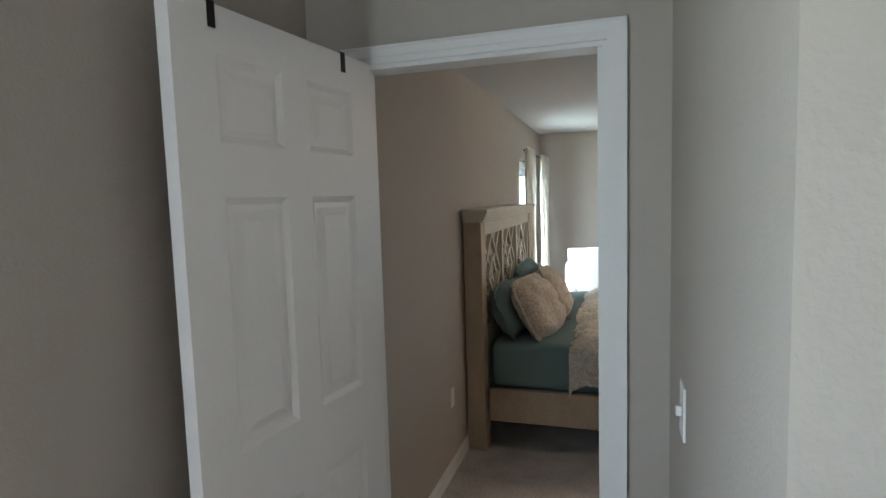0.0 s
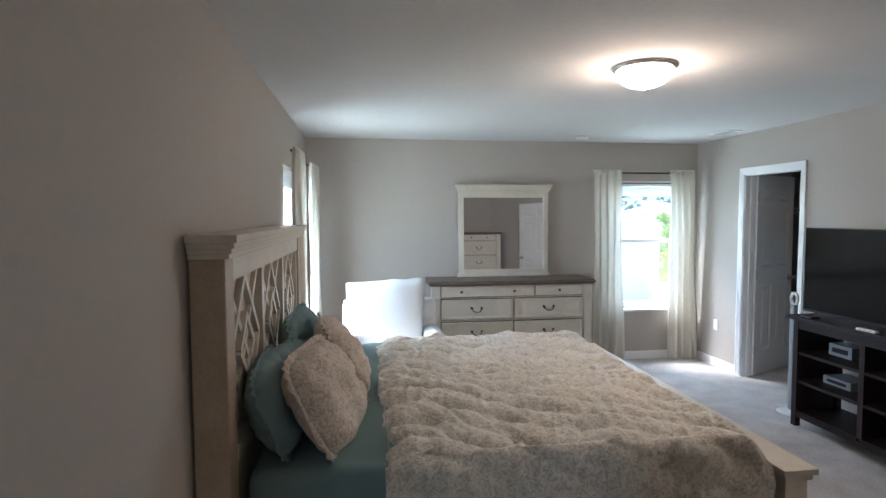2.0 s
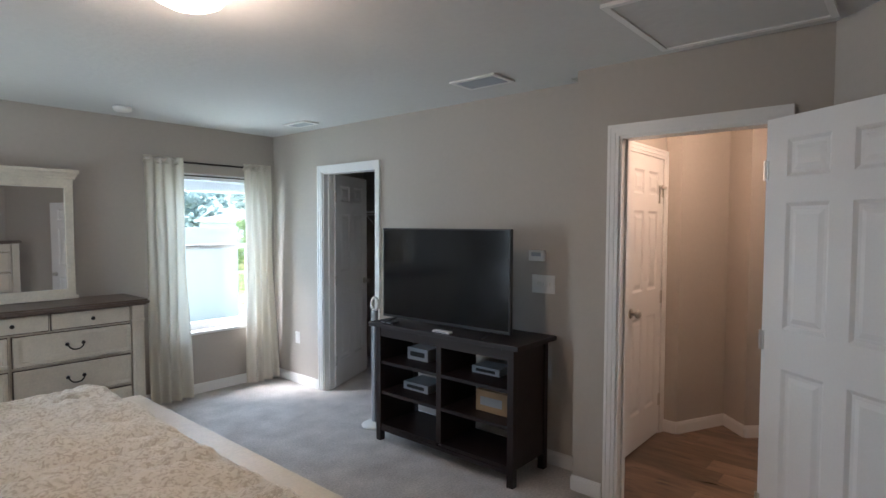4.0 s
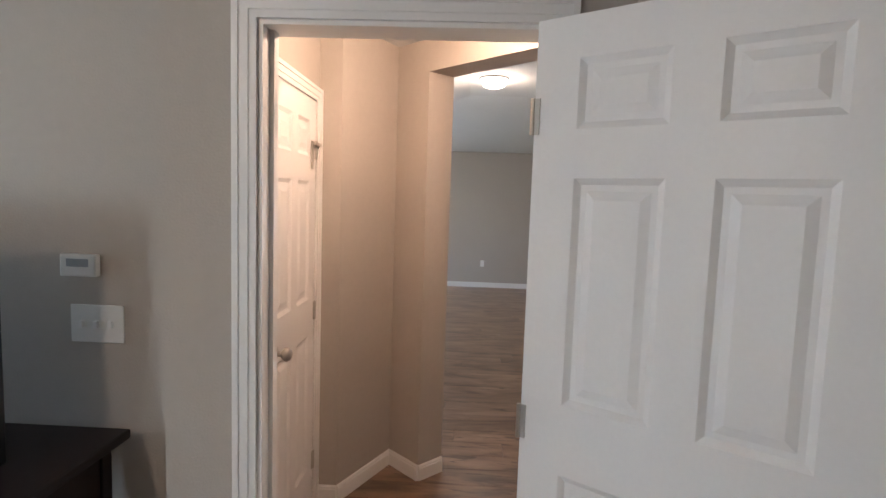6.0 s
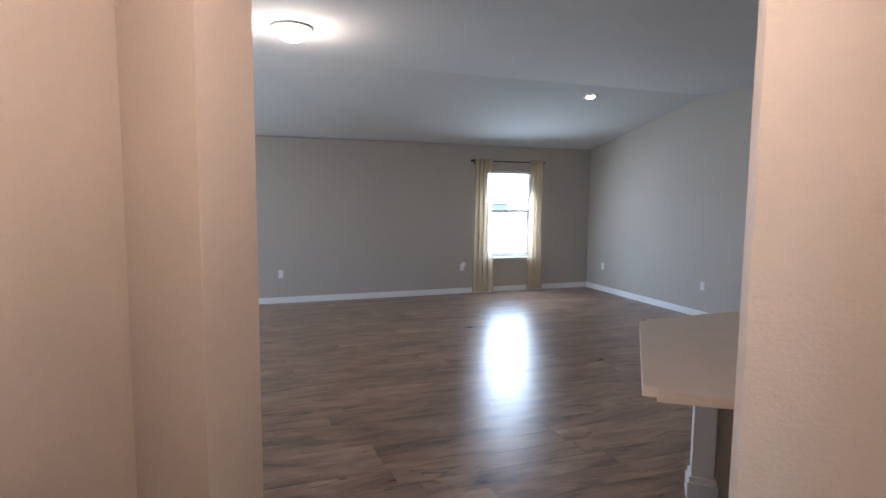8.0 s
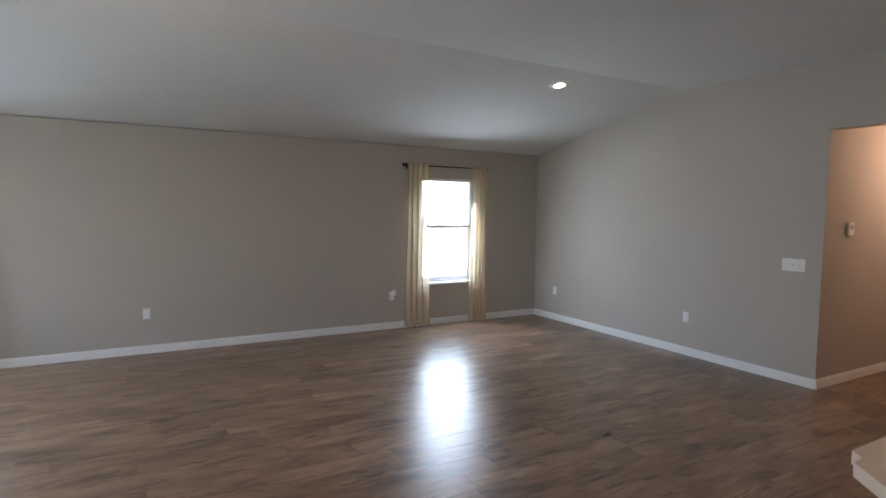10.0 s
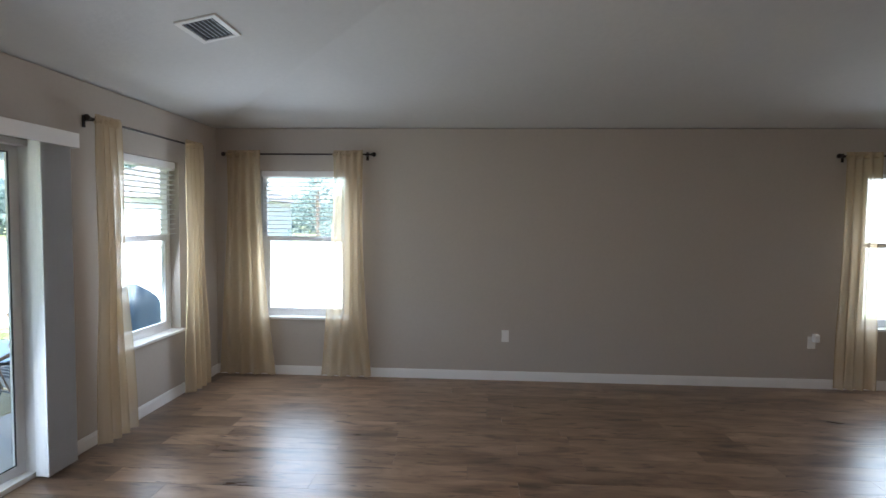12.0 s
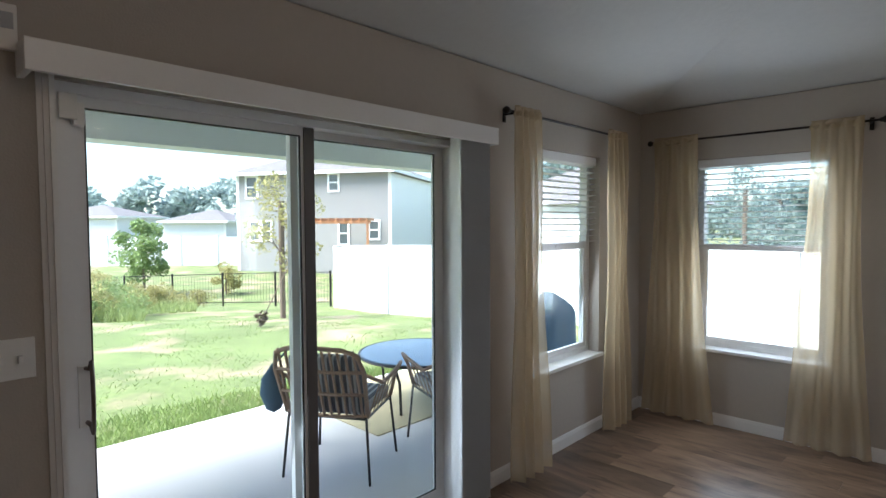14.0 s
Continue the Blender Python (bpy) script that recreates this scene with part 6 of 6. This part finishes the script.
rnd = random.Random(12)
vs_, fs_ = [], []
for k in range(52000):
    if k < 22000:
        x_, y_ = rnd.uniform(4.2, 13.0), 7.87 + 0.9 * rnd.random() ** 2.2
        hb = rnd.uniform(0.04, 0.10)
    else:
        x_, y_ = rnd.uniform(4.5, 18.5), 8.2 + 9.5 * rnd.random() ** 1.3
        if noise.noise(Vector((x_ * 0.9, y_ * 0.9, 3))) + rnd.uniform(-0.3, 0.3) < 0:
            continue
        hb = rnd.uniform(0.02, 0.05)
    if x_ > 16.9:
        continue
    z_ = ground_z(x_, y_) - 0.01
    a_ = rnd.uniform(0, math.tau)
    wx, wy = 0.008 * math.cos(a_), 0.008 * math.sin(a_)
    i_ = len(vs_)
    vs_ += [(x_ - wx, y_ - wy, z_), (x_ + wx, y_ + wy, z_), (x_ + rnd.uniform(-0.05, 0.05), y_ + rnd.uniform(-0.05, 0.05), z_ + hb)]
    fs_.append((i_, i_ + 1, i_ + 2))
me_ = bpy.data.meshes.new("grass_blades")
me_.from_pydata(vs_, [], fs_)
me_.materials.append(leaf_material("grass_blades", (0.17, 0.225, 0.075), (0.30, 0.40, 0.13)))
tagged(new("grass_blades", me_), kind="stuff")
wv_, wf_ = [], []
for k in range(9000):
    px_, d_ = rnd.uniform(60, 345), rnd.uniform(12.0, 16.8)
    if px_ > 250 and d_ < 15.0 + (px_ - 250) / 120:
        continue
    x_, y_ = along(px_, d_)
    if noise.noise(Vector((x_ * 0.7, y_ * 0.7, 9))) + rnd.uniform(-0.25, 0.35) < 0:
        continue
    z_, a_ = ground_z(x_, y_) - 0.02, rnd.uniform(0, math.tau)
    hb = rnd.uniform(0.14, 0.42) * (1 + 0.5 * noise.noise(Vector((x_, y_, 2))))
    wx, wy, lx, ly = 0.014 * math.cos(a_), 0.014 * math.sin(a_), rnd.uniform(-0.16, 0.16), rnd.uniform(-0.16, 0.16)
    i_ = len(wv_)
    wv_ += [(x_ - wx, y_ - wy, z_), (x_ + wx, y_ + wy, z_), (x_ + lx, y_ + ly, z_ + hb)]
    wf_.append((i_, i_ + 1, i_ + 2))
me_ = bpy.data.meshes.new("tall_weeds")
me_.from_pydata(wv_, [], wf_)
me_.materials.append(leaf_material("weed_blades", (0.27, 0.32, 0.13), (0.46, 0.54, 0.22)))
tagged(new("tall_weeds", me_), kind="stuff")


# ---- patio furniture ----
def patio_chair():
    """A rope lounge chair that faces local +y, with its base at the origin."""
    t = thing("patio_chair", (0, 0, 0), "tan rope patio chair with grey striped cushion and black legs", "chair", "patio chairs round the table")
    w = 0.26
    for x, y in ((-w, -0.22), (w, -0.22), (-w, 0.24), (w, 0.24)):
        bm = bmesh.new()
        tube(bm, [(x * 1.12, y * 1.15, 0), (x, y, 0.40)], 0.009)
        part("leg", bm, M_BLACK, t)
    bm = bmesh.new()
    tube(bm, [(-w, -0.22, 0.40), (w, -0.22, 0.40), (w, 0.24, 0.40), (-w, 0.24, 0.40), (-w, -0.22, 0.40)], 0.010)
    part("seat_frame", bm, M_BLACK, t)
    bm = bmesh.new()
    tube(bm, [(-0.27, -0.22, 0.42), (-0.29, -0.33, 0.72), (-0.26, -0.37, 0.83), (-0.18, -0.39, 0.86), (0, -0.40, 0.87), (0.18, -0.39, 0.86), (0.26, -0.37, 0.83), (0.29, -0.33, 0.72), (0.27, -0.22, 0.42)], 0.014)
    part("back_hoop", bm, M_WICKER, t, smooth=True)
    for z in (0.42, 0.57, 0.72):
        bm = bmesh.new()
        yb = -0.22 - (z - 0.42) * 0.38
        tube(bm, [(-0.28, yb, z), (-0.12, yb - 0.035, z), (0.12, yb - 0.035, z), (0.28, yb, z)], 0.011)
        part("back_band", bm, M_WICKER, t, smooth=True)
    for k in range(11):
        x = -0.24 + 0.048 * k
        bm = bmesh.new()
        c_ = 0.03 * (1 - (x / 0.27) ** 2)
        tube(bm, [(x, -0.22 - c_, 0.41), (x * 1.03, -0.30 - c_, 0.64), (x * 1.0, -0.375 - c_ * 0.6, 0.855)], 0.009, 6)
        part("back_strand", bm, M_WICKER, t, smooth=True)
    bm = bmesh.new()
    box(bm, -0.235, 0.235, -0.13, -0.06, 0.46, 0.83, 0.025, m=pose(0, 0.0, 0.0, 11, 0, 0))
    part("back_cushion", bm, M_SLATE, t, "grey striped cushion", smooth=True)
    bm = bmesh.new()
    box(bm, -0.25, 0.25, -0.20, 0.26, 0.41, 0.49, 0.025)
    part("seat_cushion", bm, M_SLATE, t, "grey striped cushion", smooth=True)
    for s in (-1, 1):
        bm = bmesh.new()
        tube(bm, [(s * 0.29, -0.31, 0.70), (s * 0.33, -0.10, 0.60), (s * 0.34, 0.15, 0.63), (s * 0.33, 0.27, 0.64), (s * 0.29, 0.27, 0.56), (s * 0.26, 0.24, 0.41)], 0.013)
        part("arm", bm, M_WICKER, t, smooth=True)
        for k in range(6):
            y = -0.18 + 0.07 * k
            bm = bmesh.new()
            tube(bm, [(s * 0.265, y, 0.41), (s * 0.335, y, 0.615)], 0.005, 5)
            part("arm_strand", bm, M_WICKER, t)
    return t


c1 = patio_chair()
c1.matrix_world = pose(9.33, 6.35, -0.05, 0, 0, -59)
copy_thing(c1, pose(10.13, 6.02, -0.05, 0, 0, -20))
copy_thing(c1, pose(11.75, 7.1, -0.05, 0, 0, 100))
pt = thing("patio_table", (10.55, 6.87, -0.05), "low round glass patio table with a dark rim and metal legs", "table")
bm = bmesh.new()
lathe(bm, [(0, 0.475), (0.52, 0.475), (0.53, 0.470), (0.52, 0.465), (0, 0.465)], 48)
part("tabletop", bm, M_TABLEGLASS, pt, "pale blue reflective glass top", smooth=False)
bm = bmesh.new()
tube(bm, [(0.535 * math.cos(k * math.tau / 48), 0.535 * math.sin(k * math.tau / 48), 0.462) for k in range(49)], 0.014, 8)
part("rim", bm, M_BLACK, pt)
for k in range(4):
    a = math.radians(20 + 90 * k)
    bm = bmesh.new()
    tube(bm, [(0.36 * math.cos(a), 0.36 * math.sin(a), 0.008), (0.38 * math.cos(a), 0.38 * math.sin(a), 0.28), (0.47 * math.cos(a), 0.47 * math.sin(a), 0.455)], 0.012)
    part("leg", bm, M_BLACK, pt)
rg = thing("outdoor_rug", (10.55, 7.15, -0.05), "yellow woven outdoor rug under the patio table", "rug", turn=0)
bm = bmesh.new()
box(bm, -0.75, 1.2, -0.60, 0.62, 0.0, 0.008, 0.002)
part("weave", bm, M_RUG, rg)
pouch = thing("hanging_bag", (8.98, 6.60, 0.50), "blue cloth bag hanging from the patio chair", "bag")
bm = bmesh.new()
lathe(bm, [(0.0, -0.17), (0.05, -0.14), (0.085, -0.04), (0.075, 0.06), (0.03, 0.12), (0.012, 0.15), (0.0, 0.15)], 14)
part("bag_body", bm, M_BLUECLOTH, pouch, smooth=True)
bm = bmesh.new()
tube(bm, [(0, 0, 0.14), (0.06, -0.02, 0.20), (0.12, -0.04, 0.26)], 0.006)
part("strap", bm, M_BLUECLOTH, pouch)
gr = thing("grill", (12.52, 6.9, -0.05), "covered barbecue grill in a dark fabric cover on the patio", "grill")
bm = bmesh.new()
gv_ = []
for j in range(13):
    v_ = j / 12
    k_ = 1.0 - 0.10 * v_ if v_ < 0.7 else (0.93 - 0.55 * ((v_ - 0.7) / 0.3) ** 2.2)
    ring_ = []
    for i in range(48):
        a_ = i * math.tau / 48
        ca, sa = math.cos(a_), math.sin(a_)
        w_ = 1 + 0.10 * noise.noise(Vector((ca * 3, sa * 3, v_ * 2.5))) + 0.04 * math.sin(a_ * 9) * (1 - v_)
        ring_.append(bm.verts.new((0.40 * k_ * w_ * math.copysign(abs(ca) ** 0.5, ca), 0.30 * k_ * w_ * math.copysign(abs(sa) ** 0.5, sa), 0.70 * v_ + 0.10 * v_ * v_ * ca)))
    gv_.append(ring_)
for q_, r_ in zip(gv_, gv_[1:]):
    for i in range(48):
        bm.faces.new((q_[i], q_[(i + 1) % 48], r_[(i + 1) % 48], r_[i]))
bm.faces.new(gv_[-1])
part("cover", bm, M_BLUECLOTH, gr, smooth=True)
rk = thing("garden_rake", (*gpos(487, 11)[:2], ground_z(*along(487, 11))), "old brown rake leaning against the young tree", "rake")
bm = bmesh.new()
tube(bm, [(-0.25, 0, 0.25), (0.35, 0.1, 1.15)], 0.012)
part("handle", bm, M_BARK, rk)
bm = bmesh.new()
leaves(bm, (-0.3, 0, 0.2), (0.12, 0.08, 0.15), 60, 0.07, random.Random(2))
part("head", bm, M_BARK, rk)

# ---- floor planks ----
pf = new("floor_living")
tagged(pf, "brown oak-look vinyl planks laid across the living room", "floor", "", "structure")
PW, PL, GAP = 0.182, 1.22, 0.0015
bm = bmesh.new()
box(bm, GAP / 2, PW - GAP / 2, GAP / 2, PL - GAP / 2, -0.010, 0.0)
full = ready(bm, "plank", M_PLANK)
rnd = random.Random(4)


def clip_poly(poly, a, b, c_):
    """Keeps the side a*x + b*y <= c."""
    outp = []
    for p, q in zip(poly, poly[1:] + poly[:1]):
        dp, dq = a * p[0] + b * p[1] - c_, a * q[0] + b * q[1] - c_
        if dp <= 0:
            outp.append(p)
        if dp * dq < 0:
            k = dp / (dp - dq)
            outp.append((p[0] + (q[0] - p[0]) * k, p[1] + (q[1] - p[1]) * k))
    return outp


rest = bmesh.new()
count = 0
x = 3.162
col = 0
while x < E + 0.02:
    lo, hi = S - 0.1, N + 0.1
    if x < 4.65:
        hi = 3.60
    y = lo - rnd.uniform(0, 1) * PL
    while y < hi:
        y0, y1 = max(y, lo), min(y + PL, hi)
        if y1 - y0 > 0.03:
            whole = y1 - y0 > PL - 1e-6
            near = (x > 5.6) or (y > 0.5)
            if whole and near and count < 290:
                ob = new("plank", full)
                ob.location = (x, y0, 0)
                ob.parent = pf
                count += 1
            else:
                box(rest, x + GAP / 2, x + PW - GAP / 2, y0 + GAP / 2, y1 - GAP / 2, -0.010, 0.0)
        y += PL
    x += PW
    col += 1
r_ = part("cut_planks", rest, M_PLANK, pf)
r_["kind"] = "stuff"
